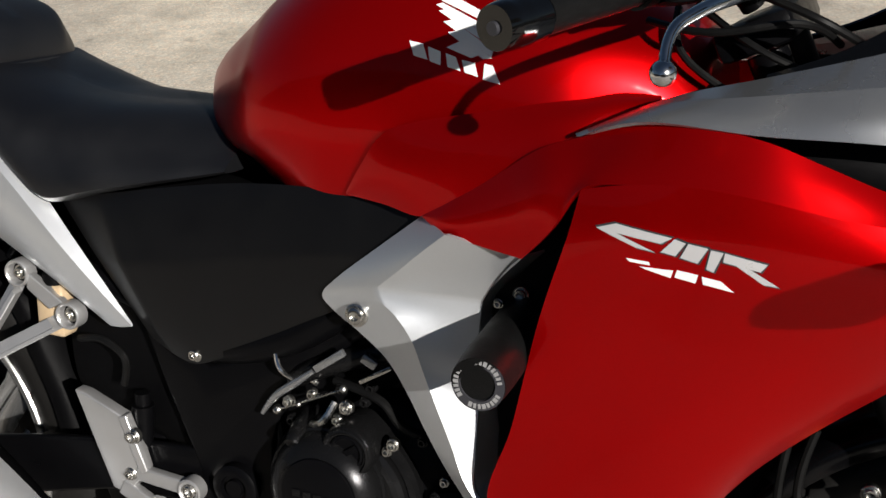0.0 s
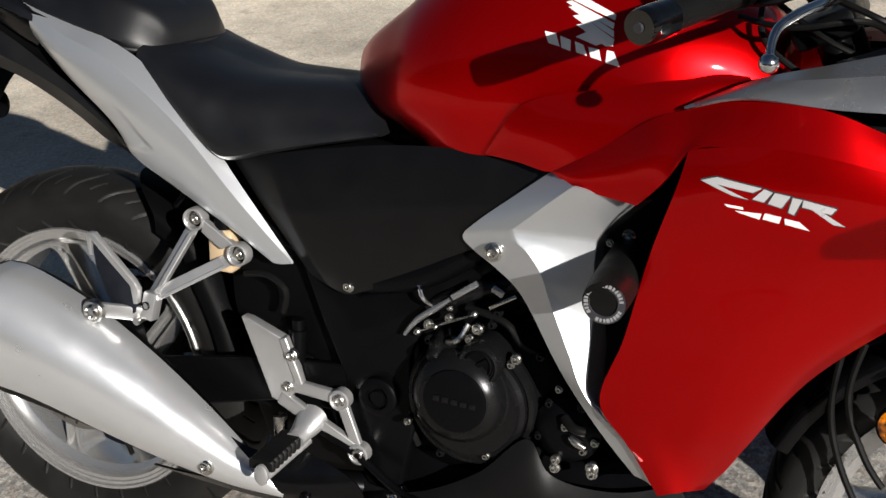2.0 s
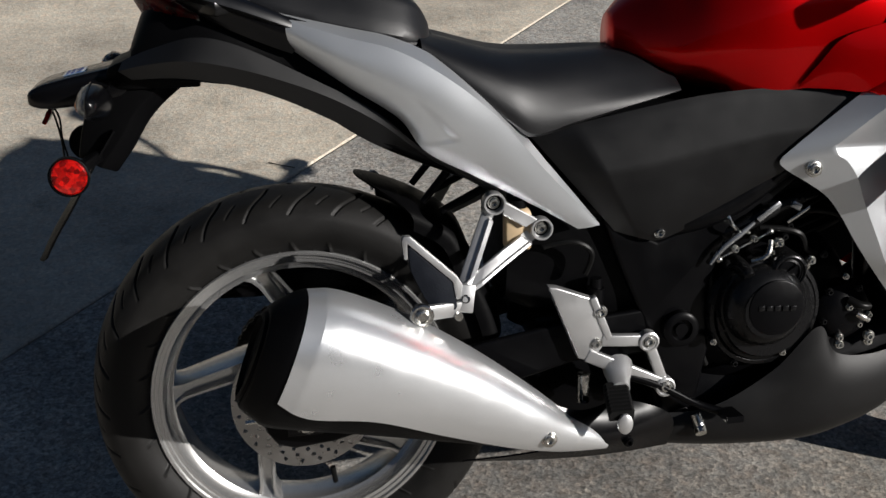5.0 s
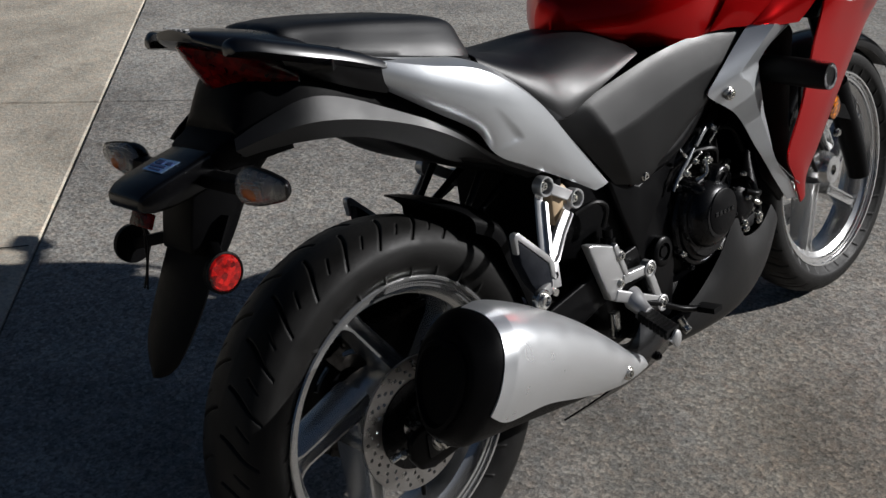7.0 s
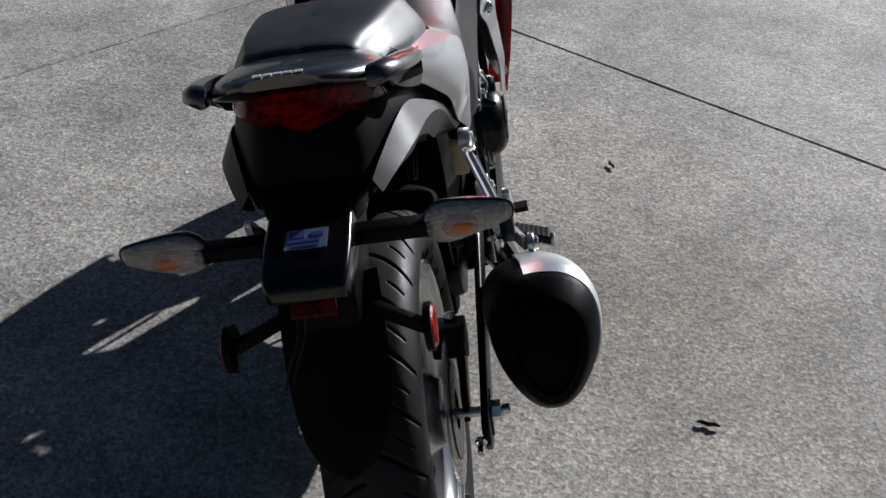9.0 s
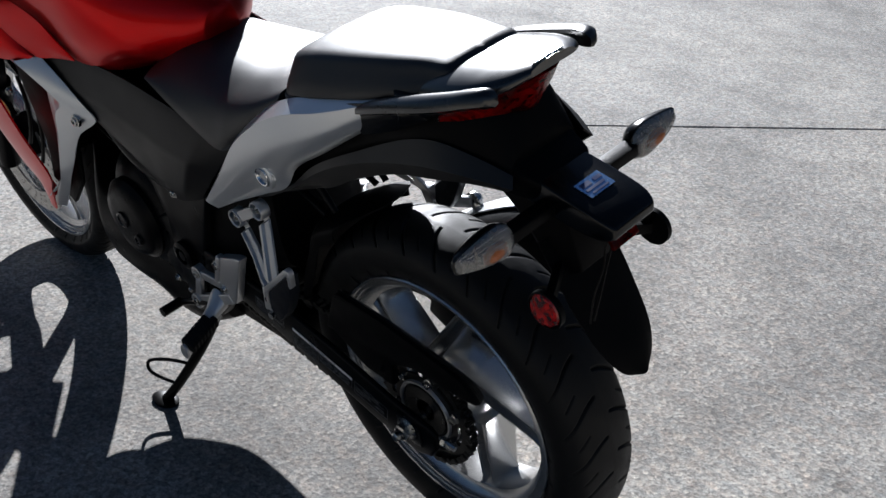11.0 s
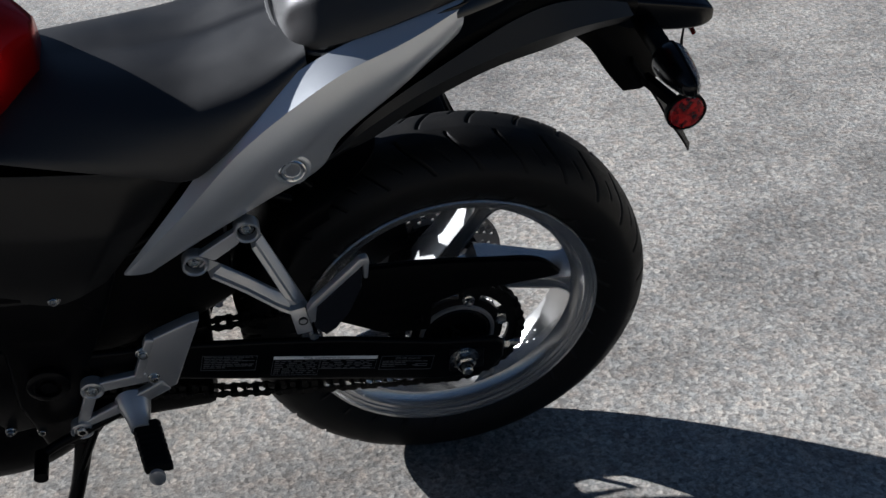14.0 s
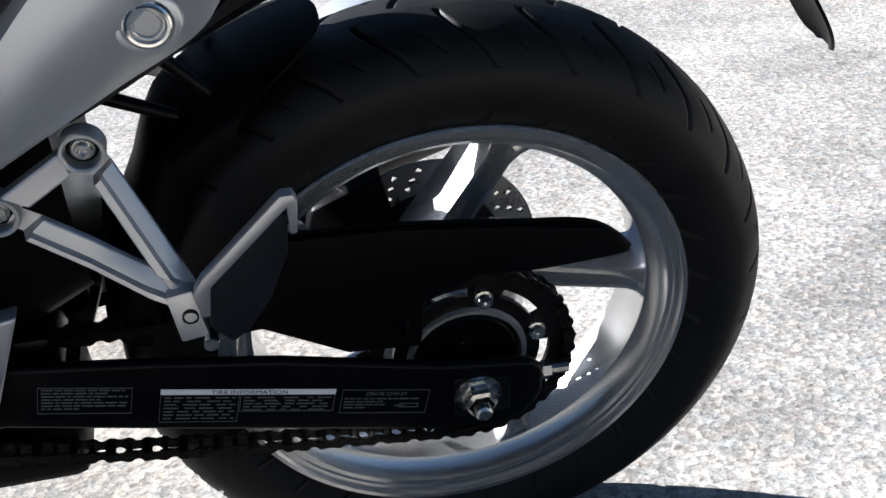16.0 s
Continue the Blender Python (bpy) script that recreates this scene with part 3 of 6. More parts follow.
both("grab_rail", Form().loft(smooth_rings([[(x, -y - w, z - 0.35 * h), (x, -y - w * 0.8, z + 0.5 * h), (x, -y, z + h), (x, -y + w, z + 0.8 * h), (x, -y + w, z - 0.8 * h), (x, -y, z - h)] for x, y, z, w, h in
    ((0.030, 0.117, 0.868, 0.003, 0.005), (-0.005, 0.118, 0.883, 0.009, 0.010), (-0.06, 0.119, 0.905, 0.012, 0.012), (-0.12, 0.117, 0.925, 0.014, 0.013), (-0.16, 0.112, 0.938, 0.014, 0.013), (-0.190, 0.105, 0.948, 0.014, 0.013), (-0.208, 0.098, 0.951, 0.012, 0.012), (-0.217, 0.093, 0.949, 0.006, 0.007))], 30)), COWLBLACK, bike, "black grab rail", sharp=50)
both("grab_rail_foot", Form().bar((-0.06, -0.112, 0.903), (-0.09, -0.075, 0.905), 0.07, 0.02, (1, 0, 0)), GLOSS, bike, bevel=0.004)
both("tail_side_cowl", Form().skin([[(0.038, -0.119, 0.878), (-0.03, -0.120, 0.900), (-0.10, -0.118, 0.922), (-0.15, -0.105, 0.935)], [(0.025, -0.121, 0.858), (-0.03, -0.121, 0.878), (-0.10, -0.114, 0.902), (-0.14, -0.100, 0.916)], [(0.010, -0.116, 0.838), (-0.04, -0.112, 0.858), (-0.09, -0.106, 0.882), (-0.125, -0.098, 0.903)]], 24, 10), GLOSS, bike, "gloss black tail side cowl")
tail = part("tail_lamp", Form().loft([[(x, y * k, z) for y, z in ((-0.09, 0.903), (0, 0.94), (0.09, 0.903), (0, 0.868))] for x, k in ((-0.06, 1.0), (-0.12, 0.96))]), GLOSS, bike, "tail lamp housing")
half = [[(-0.112, 0.082, 0.900), (-0.150, 0.072, 0.918), (-0.195, 0.046, 0.940), (-0.222, 0, 0.953)], [(-0.111, 0.085, 0.892), (-0.145, 0.075, 0.902), (-0.185, 0.046, 0.916), (-0.206, 0, 0.925)],
        [(-0.110, 0.085, 0.886), (-0.138, 0.070, 0.887), (-0.170, 0.042, 0.889), (-0.190, 0, 0.895)], [(-0.110, 0.083, 0.881), (-0.130, 0.064, 0.876), (-0.158, 0.036, 0.866), (-0.172, 0, 0.857)]]
part("lens", Form().skin([[(x, -y, z) for x, y, z in r] + [(x, y, z) for x, y, z in r[-2::-1]] for r in half], 60, 16), REDLENS, tail, "dark red tail lamp lens")
for s in (-1, 1):
    part("lens_rim", Form().tube([(x - 0.001, s * (y + 0.002), z) for x, y, z in half[0]][:2] + [(-0.112, s * 0.088, 0.890)] + [(x - 0.001, s * (y + 0.002), z - 0.001) for x, y, z in half[3]][:3], 0.0022, 6), CLEAR, tail, "clear lens rim")
part("rear_shroud", Form().loft(smooth_rings([[(x, -w, z), (x + 0.03, -w * 1.25, z), (x + 0.12, -w * 1.3, z), (x + 0.12, w * 1.3, z), (x + 0.03, w * 1.25, z), (x, w, z)] for x, w, z in
                                 ((-0.165, 0.050, 0.874), (-0.188, 0.055, 0.850), (-0.212, 0.056, 0.832), (-0.240, 0.050, 0.818), (-0.235, 0.044, 0.79))], 12)), BLACK, bike, "black shroud under the tail lamp", sharp=30, bevel=0.003)

# plate holder, plate lamp, flap, indicators, reflectors
part("plate_holder", Form().loft(smooth_rings([[(x, -w, z), (x - d, -w * 0.8, z + e), (x - d, w * 0.8, z + e), (x, w, z), (x + 0.02, w * 0.7, z - 0.01), (x + 0.02, -w * 0.7, z - 0.01)] for x, w, z, d, e in
                                 ((-0.16, 0.052, 0.80, 0.05, 0.03), (-0.205, 0.050, 0.760, 0.05, 0.045), (-0.235, 0.046, 0.715, 0.045, 0.03), (-0.262, 0.044, 0.68, 0.03, 0.015))], 14)), BLACK, bike, "black plate holder arm", bevel=0.003)
part("plate_lamp", Form().loft(smooth_rings([[(x, -w, a), (x, -w, b), (x, w, b), (x, w, a)] for x, w, a, b in
                                 ((-0.205, 0.046, 0.785, 0.826), (-0.24, 0.047, 0.776, 0.819), (-0.30, 0.048, 0.768, 0.807), (-0.335, 0.046, 0.768, 0.798), (-0.350, 0.040, 0.773, 0.789))], 12)), GLOSS, bike, "gloss black number plate lamp box", bevel=0.005, segs=3)
SLANT = Matrix.Rotation(radians(-11), 4, "Y")
st = part("sticker", Form().box((-0.287, 0.000, 0.8112), (0.030, 0.046, 0.0012), SLANT), STICKER, bike, "foil sticker with sky reflection painted blue and dark print")
for y, x, w, d in ((0.010, -0.281, 0.017, 0.008), (-0.012, -0.281, 0.014, 0.006), (0.002, -0.290, 0.034, 0.004), (0.000, -0.297, 0.030, 0.003)):
    part("ink_mark", Form().box((x, y, 0.8121 + (x + 0.288) * 0.194), (d, w, 0.0006), SLANT), STICKERINK, st)
flap = [(-0.245, 0.058, 0.735), (-0.275, 0.060, 0.69), (-0.31, 0.058, 0.632), (-0.345, 0.047, 0.578), (-0.360, 0.030, 0.550), (-0.366, 0.012, 0.540)]
part("splash_flap", Form().skin([[(x + 0.006, -w, z) for x, w, z in flap], [(x, -w * 0.5, z) for x, w, z in flap], [(x - 0.002, 0, z) for x, w, z in flap], [(x, w * 0.5, z) for x, w, z in flap], [(x + 0.006, w, z) for x, w, z in flap]], 28, 13, 0.003), BLACK, bike, "long black rubber splash flap")
part("plate_bracket", Form().tube([(-0.330, 0.000, 0.772), (-0.324, 0.012, 0.745), (-0.320, 0.020, 0.710), (-0.321, 0.035, 0.676), (-0.321, 0.050, 0.640)], 0.0015, 8).tube([(-0.330, 0.008, 0.772), (-0.320, 0.020, 0.745), (-0.320, 0.028, 0.710), (-0.317, 0.043, 0.676), (-0.321, 0.058, 0.640)], 0.0015, 8), FRAME, bike, "bent wire plate bracket")
part("plate_reflector", Form().box((-0.330, 0, 0.752), (0.006, 0.05, 0.02), Matrix.Rotation(radians(28), 4, "Y")), REDLENS, bike, "small red reflector", bevel=0.001)


def indicator(x, y, z, s, parent, front=False):
    """A turn signal on a stalk; s: the side it points to."""
    rows = ((0.0, 0.010, 0.013), (0.005, 0.015, 0.020), (0.018, 0.021, 0.0275), (0.034, 0.022, 0.0280), (0.060, 0.020, 0.0238), (0.086, 0.015, 0.0182), (0.103, 0.009, 0.0130), (0.1085, 0.003, 0.0075))
    rows = [(0.88 * a, 0.9 * b, 0.9 * c) for a, b, c in rows]
    d = 1 if front else -1
    ring = lambda t, a, b, off, k: [(x + off * d + k * a * math.cos(w), y + s * t, z + 0.008 * t / 0.1 + b * math.sin(w) * (1.0 if math.sin(w) > 0 else 0.9)) for w in np.linspace(math.pi / 2, 3 * math.pi / 2, 12)]
    back = Form().loft(smooth_rings([ring(t, a * 1.25, b, 0.0, 1 if d < 0 else -1)[::1] for t, a, b in rows], 20), True)
    back.v = [(2 * x - p[0], p[1], p[2]) for p in back.v]
    body = part("indicator", back, GLOSS, parent, "black indicator shell")
    part("stalk", Form().loft([[(x + a, y + s * t, z + b) for a, b in ((-0.012, -0.009), (0.012, -0.009), (0.012, 0.009), (-0.012, 0.009))] for t in (-0.085, 0.012)]), BLACK, body, bevel=0.003)
    bowl = Form().loft(smooth_rings([ring(t, a * 0.5, b * 0.93, 0.001, 1 if d < 0 else -1) for t, a, b in rows], 20), True)
    part("bowl", bowl, REFLECTOR, body)
    lens = Form().loft(smooth_rings([ring(t, a * 1.0, b, 0.0005, 1 if d < 0 else -1) for t, a, b in rows], 20), True)
    part("lens", lens, FROST, body, "clear faceted indicator lens")
    for k in range(9):
        share = -0.84 + 0.21 * k
        line = [(x + d * a * math.sqrt(1 - share * share), y + s * t, z + 0.08 * t + b * share * (1.0 if share > 0 else 0.9)) for t, a, b in rows[1:-1]]
        part("lens_rib", Form().tube(line, 0.0007, 5), CLEAR, body)
    part("bulb", Form().tube([(x + d * 0.010, y + s * q, z + 0.002) for q in (0.020, 0.024, 0.032, 0.044, 0.052, 0.058)], [0.004, 0.0095, 0.0115, 0.0118, 0.0095, 0.004], 14), AMBERBULB, body, "amber bulb")
    edge = [(x + d * 0.001, y + s * t, z + 0.08 * t + b) for t, a, b in rows] + [(x + d * 0.001, y + s * t, z + 0.08 * t - 0.9 * b) for t, a, b in rows[::-1]]
    part("lens_rim", Form().tube(edge + edge[:1], 0.0017, 6), GLOSS, body, "black rim round the lens")
    return body


for s in (-1, 1):
    indicator(-0.250, s * 0.122, 0.788, s, bike)
    r = part("side_reflector", Form().lathe([(-s * 0.004, 0.001), (-s * 0.004, 0.0275), (s * 0.004, 0.0275), (s * 0.005, 0.025), (s * 0.003, 0.0245)], -0.296, 0.687, 28, s * 0.112), BLACK, bike, "black reflector cup")
    part("lens", Form().lathe([(s * 0.0035, 0.0245), (s * 0.0065, 0.022), (s * 0.0075, 0.012), (s * 0.0078, 0.0004)], -0.296, 0.687, 28, s * 0.112), REDREFLEX, r, "round red reflector lens")
    part("arm", Form().bar((-0.295, s * 0.108, 0.687), (-0.262, s * 0.045, 0.70), 0.012, 0.016, (1, 0, 0)), BLACK, r, bevel=0.002)

# fairing
both("fairing_wing", Form().skin([
    [(0.813, -0.191, 0.761), (0.838, -0.197, 0.776), (0.871, -0.203, 0.797), (0.903, -0.209, 0.820), (0.934, -0.214, 0.841), (0.967, -0.216, 0.853), (1.022, -0.230, 0.871), (1.073, -0.240, 0.874), (1.122, -0.241, 0.867), (1.166, -0.234, 0.851), (1.215, -0.221, 0.832), (1.280, -0.200, 0.814), (1.360, -0.178, 0.810)],
    [(0.814, -0.192, 0.761), (0.841, -0.205, 0.765), (0.878, -0.215, 0.774), (0.915, -0.226, 0.786), (0.945, -0.234, 0.811), (0.977, -0.234, 0.832), (1.021, -0.243, 0.845), (1.071, -0.250, 0.849), (1.120, -0.251, 0.845), (1.165, -0.245, 0.834), (1.215, -0.232, 0.819), (1.280, -0.209, 0.810), (1.370, -0.179, 0.800)],
    [(0.813, -0.191, 0.760), (0.842, -0.205, 0.750), (0.880, -0.212, 0.745), (0.921, -0.220, 0.741), (0.952, -0.237, 0.776), (0.977, -0.244, 0.815), (1.020, -0.251, 0.825), (1.070, -0.256, 0.829), (1.120, -0.257, 0.825), (1.165, -0.251, 0.817), (1.215, -0.239, 0.809), (1.280, -0.215, 0.799), (1.370, -0.178, 0.790)]], 90, 22, 0.004, None, (), (3,)), RED, bike, "candy red upper fairing wing and shoulder", sharp=45)
side = both("side_fairing", Form().skin([
    [(0.977, -0.244, 0.815), (1.020, -0.251, 0.825), (1.070, -0.256, 0.829), (1.120, -0.257, 0.825), (1.165, -0.251, 0.817), (1.215, -0.239, 0.809), (1.280, -0.215, 0.799), (1.370, -0.178, 0.790)],
    [(0.970, -0.247, 0.780), (1.020, -0.256, 0.785), (1.070, -0.258, 0.785), (1.120, -0.258, 0.781), (1.180, -0.250, 0.774), (1.240, -0.235, 0.765), (1.300, -0.208, 0.755), (1.360, -0.175, 0.750)],
    [(0.945, -0.238, 0.696), (0.996, -0.239, 0.694), (1.057, -0.237, 0.693), (1.118, -0.232, 0.688), (1.158, -0.224, 0.682), (1.189, -0.212, 0.676), (1.219, -0.196, 0.669), (1.245, -0.176, 0.662)],
    [(0.919, -0.224, 0.581), (0.955, -0.225, 0.579), (0.995, -0.224, 0.576), (1.036, -0.221, 0.573), (1.066, -0.214, 0.569), (1.096, -0.204, 0.564), (1.115, -0.192, 0.560), (1.128, -0.176, 0.553)],
    [(0.893, -0.208, 0.487), (0.922, -0.209, 0.482), (0.952, -0.208, 0.478), (0.983, -0.205, 0.474), (1.013, -0.200, 0.469), (1.032, -0.191, 0.463), (1.051, -0.180, 0.457), (1.064, -0.166, 0.448)],
    [(0.929, -0.199, 0.434), (0.947, -0.200, 0.433), (0.963, -0.199, 0.432), (0.979, -0.195, 0.429), (0.995, -0.189, 0.424), (1.010, -0.181, 0.419), (1.025, -0.170, 0.411), (1.040, -0.156, 0.403)],
    [(0.968, -0.189, 0.370), (0.976, -0.190, 0.374), (0.984, -0.189, 0.377), (0.991, -0.186, 0.378), (0.998, -0.180, 0.378), (1.005, -0.173, 0.377), (1.011, -0.163, 0.374), (1.017, -0.150, 0.370)]], 46, 56, 0.004), RED, bike, "candy red side fairing", sharp=40)
both("upper_fairing", Form().skin([
    [(0.964, -0.216, 0.856), (1.036, -0.196, 0.889), (1.110, -0.186, 0.909), (1.200, -0.178, 0.934), (1.300, -0.150, 0.962), (1.420, -0.085, 0.965), (1.500, -0.030, 0.930)],
    [(0.963, -0.217, 0.856), (1.034, -0.217, 0.886), (1.110, -0.221, 0.899), (1.200, -0.218, 0.912), (1.310, -0.188, 0.926), (1.430, -0.105, 0.925), (1.510, -0.035, 0.890)],
    [(0.964, -0.218, 0.855), (1.031, -0.232, 0.881), (1.116, -0.239, 0.884), (1.205, -0.235, 0.889), (1.320, -0.200, 0.891), (1.440, -0.118, 0.880), (1.520, -0.038, 0.850)],
    [(0.967, -0.219, 0.854), (1.021, -0.239, 0.874), (1.119, -0.245, 0.872), (1.207, -0.239, 0.872), (1.320, -0.205, 0.861), (1.440, -0.120, 0.840), (1.520, -0.038, 0.810)]], 44, 20, 0.003, None, (1,)), GREY, bike, "grey metallic upper fairing", sharp=14)
both("intake_liner", Form().skin([[(1.09, -0.205, 0.885), (1.15, -0.150, 0.895), (1.3, -0.13, 0.89)], [(1.09, -0.205, 0.82), (1.15, -0.150, 0.79), (1.3, -0.13, 0.79)]], 10, 4), BLACK, bike, "black air intake liner")
both("nose_panel", Form().skin([
    [(1.36, -0.180, 0.81), (1.44, -0.125, 0.83), (1.52, -0.04, 0.81)], [(1.37, -0.178, 0.78), (1.45, -0.118, 0.78), (1.53, -0.035, 0.77)], [(1.36, -0.172, 0.745), (1.42, -0.11, 0.72), (1.47, -0.03, 0.70)]], 20, 10), RED, bike, "candy red nose panel")
part("headlamp", Form().skin([[(1.49, -0.06, 0.93), (1.515, 0, 0.935), (1.49, 0.06, 0.93)], [(1.52, -0.06, 0.85), (1.545, 0, 0.85), (1.52, 0.06, 0.85)], [(1.51, -0.05, 0.77), (1.53, 0, 0.765), (1.51, 0.05, 0.77)]], 16, 12), CLEAR, bike, "clear headlamp glass")
part("windscreen", Form().skin([[(1.28, -0.155, 0.965), (1.40, -0.095, 0.975), (1.47, 0, 0.965), (1.40, 0.095, 0.975), (1.28, 0.155, 0.965)],
                                [(1.22, -0.150, 1.035), (1.33, -0.090, 1.055), (1.37, 0, 1.06), (1.33, 0.090, 1.055), (1.22, 0.150, 1.035)],
                                [(1.17, -0.115, 1.09), (1.23, -0.075, 1.125), (1.255, 0, 1.13), (1.23, 0.075, 1.125), (1.17, 0.115, 1.09)]], 30, 12, 0.003), TINT, bike, "smoked windscreen")
both("screen_trim", Form().skin([[(1.11, -0.180, 0.911), (1.17, -0.170, 0.935), (1.215, -0.158, 0.965), (1.245, -0.148, 1.005)], [(1.11, -0.182, 0.907), (1.185, -0.176, 0.928), (1.24, -0.168, 0.945), (1.30, -0.148, 0.962)]], 20, 6, 0.004), PIANO, bike, "gloss black trim along the screen")
part("instrument_panel", Form().loft(smooth_rings(half_rings([(1.225, [(0, 0.965), (0.06, 0.96), (0.075, 0.93), (0.05, 0.90)]), (1.26, [(0, 0.985), (0.07, 0.98), (0.09, 0.94), (0.05, 0.88)]), (1.32, [(0, 0.98), (0.08, 0.97), (0.10, 0.92), (0.05, 0.86)]), (1.42, [(0, 0.95), (0.06, 0.94), (0.08, 0.9), (0.04, 0.84)])]), 14)), BLACK, bike, "black instrument housing")
for s in (-1, 1):
    part("mirror", Form().loft(smooth_rings([[(1.24 + a * math.cos(w) * 0.4, s * (0.36 + dy), 1.09 + a * math.sin(w)) for w in np.linspace(0, 2 * math.pi, 16, endpoint=False)] for dy, a in ((-0.075, 0.015), (-0.06, 0.035), (0, 0.042), (0.06, 0.036), (0.08, 0.012))], 16)), GLOSS, bike, "black rear-view mirror")
    part("mirror_stalk", Form().tube([(1.36, s * 0.12, 0.98), (1.34, s * 0.2, 1.03), (1.26, s * 0.30, 1.08)], 0.009, 8), GLOSS, bike)
    indicator(1.318, s * 0.315, 0.795, s, bike, True)

# silver mid panel and the black infill behind it
both("mid_panel", Form().skin([
    [(0.810, -0.182, 0.759), (0.846, -0.216, 0.753), (0.881, -0.208, 0.744), (0.914, -0.197, 0.735)],
    [(0.765, -0.177, 0.723), (0.819, -0.208, 0.730), (0.860, -0.200, 0.725), (0.899, -0.187, 0.720)],
    [(0.723, -0.174, 0.689), (0.789, -0.199, 0.703), (0.836, -0.189, 0.701), (0.881, -0.176, 0.699)],
    [(0.700, -0.170, 0.668), (0.767, -0.193, 0.684), (0.817, -0.180, 0.681), (0.867, -0.167, 0.677)],
    [(0.696, -0.169, 0.658), (0.771, -0.194, 0.673), (0.819, -0.181, 0.669), (0.866, -0.168, 0.664)],
    [(0.710, -0.170, 0.645), (0.789, -0.195, 0.659), (0.827, -0.182, 0.652), (0.865, -0.170, 0.644)],
    [(0.741, -0.172, 0.626), (0.806, -0.194, 0.635), (0.837, -0.183, 0.625), (0.867, -0.172, 0.615)],
    [(0.771, -0.175, 0.604), (0.818, -0.193, 0.604), (0.843, -0.184, 0.591), (0.869, -0.175, 0.578)],
    [(0.794, -0.178, 0.574), (0.832, -0.194, 0.572), (0.851, -0.187, 0.562), (0.870, -0.180, 0.553)],
    [(0.817, -0.181, 0.536), (0.849, -0.195, 0.534), (0.860, -0.191, 0.527), (0.871, -0.186, 0.520)],
    [(0.844, -0.184, 0.496), (0.866, -0.196, 0.495), (0.870, -0.193, 0.493), (0.874, -0.190, 0.490)],
    [(0.891, -0.182, 0.435), (0.908, -0.190, 0.441), (0.916, -0.191, 0.438), (0.924, -0.190, 0.434)],
    [(0.935, -0.178, 0.385), (0.949, -0.184, 0.385), (0.957, -0.185, 0.381), (0.965, -0.184, 0.376)]], 40, 60, 0.003, None, (3,), (1,)), SILVER, bike, "silver painted mid fairing panel", sharp=40)
both("inner_fairing", Form().plate([(0.80, 0.75), (0.90, 0.735), (0.975, 0.76), (1.02, 0.70), (0.99, 0.50), (1.02, 0.41), (0.955, 0.37), (0.89, 0.44), (0.862, 0.52), (0.855, 0.60), (0.86, 0.68)], -0.152, -0.142), BLACK, bike, "black inner fairing panel", bevel=0.003)
both("panel_edge", Form().skin([
    [(0.917, -0.203, 0.737), (0.883, -0.176, 0.700), (0.868, -0.165, 0.677), (0.866, -0.168, 0.644), (0.870, -0.173, 0.578), (0.872, -0.184, 0.520), (0.875, -0.188, 0.490), (0.900, -0.193, 0.462), (0.947, -0.200, 0.418)],
    [(0.929, -0.175, 0.737), (0.895, -0.148, 0.700), (0.880, -0.137, 0.677), (0.878, -0.140, 0.644), (0.882, -0.145, 0.578), (0.884, -0.156, 0.520), (0.887, -0.160, 0.490), (0.912, -0.165, 0.462), (0.959, -0.172, 0.418)]], 40, 4, 0.002), GREY, bike, "grey return edge of the mid panel")

# side cover
COVER_TOP = np.array([(0.330, -0.120, 0.716), (0.40, -0.132, 0.724), (0.49, -0.138, 0.742), (0.577, -0.143, 0.757), (0.66, -0.148, 0.764), (0.735, -0.156, 0.763), (0.806, -0.172, 0.752)])
COVER_LOW = np.array([(0.462, -0.133, 0.562), (0.494, -0.143, 0.553), (0.524, -0.145, 0.547), (0.553, -0.147, 0.557), (0.595, -0.150, 0.580), (0.645, -0.153, 0.609), (0.704, -0.158, 0.640)])
BULGE = np.array([0.004, 0.016, 0.015, 0.013, 0.012, 0.010, 0.006])
rows = []
for k, out in ((0, 0), (0.06, 0.30), (0.2, 0.70), (0.40, 1.15), (0.62, 0.95), (0.85, 0.55), (1, 0)):
    row = COVER_TOP + (COVER_LOW - COVER_TOP) * k
    row[:, 1] -= BULGE * out
    rows.append([tuple(p) for p in row])
both("side_cover", Form().skin(rows, 56, 36, 0.003, None, (3,), (1,)), SIDEPLASTIC, bike, "satin black side cover", sharp=30)
for s in (-1, 1):
    bolt((0.526, s * 0.146, 0.559), bike, 0.0065, s)
    bolt((0.742, s * 0.184, 0.650), bike, 0.009, s)
bolt((0.901, -0.153, 0.685), bike, 0.006)
bolt((0.879, -0.153, 0.673), bike, 0.004)

# frame, subframe
both("frame_plate", Form().plate([(0.445, 0.580), (0.53, 0.540), (0.60, 0.565), (0.70, 0.628), (0.80, 0.70), (0.82, 0.68), (0.72, 0.60), (0.635, 0.535), (0.612, 0.46), (0.618, 0.36), (0.60, 0.265), (0.545, 0.255), (0.530, 0.32), (0.510, 0.42), (0.475, 0.50)], -0.132, -0.104), FRAME, bike, "black painted frame plate", bevel=0.006, segs=3)
both("subframe_rail", Form().tube([(0.56, -0.10, 0.56), (0.42, -0.11, 0.60), (0.30, -0.115, 0.645), (0.12, -0.10, 0.72)], 0.013, 10), FRAME, bike)
both("main_spar", Form().tube([(0.50, -0.120, 0.56), (0.62, -0.135, 0.585), (0.74, -0.13, 0.66), (0.90, -0.10, 0.76), (1.08, -0.03, 0.85)], 0.020, 12), FRAME, bike)
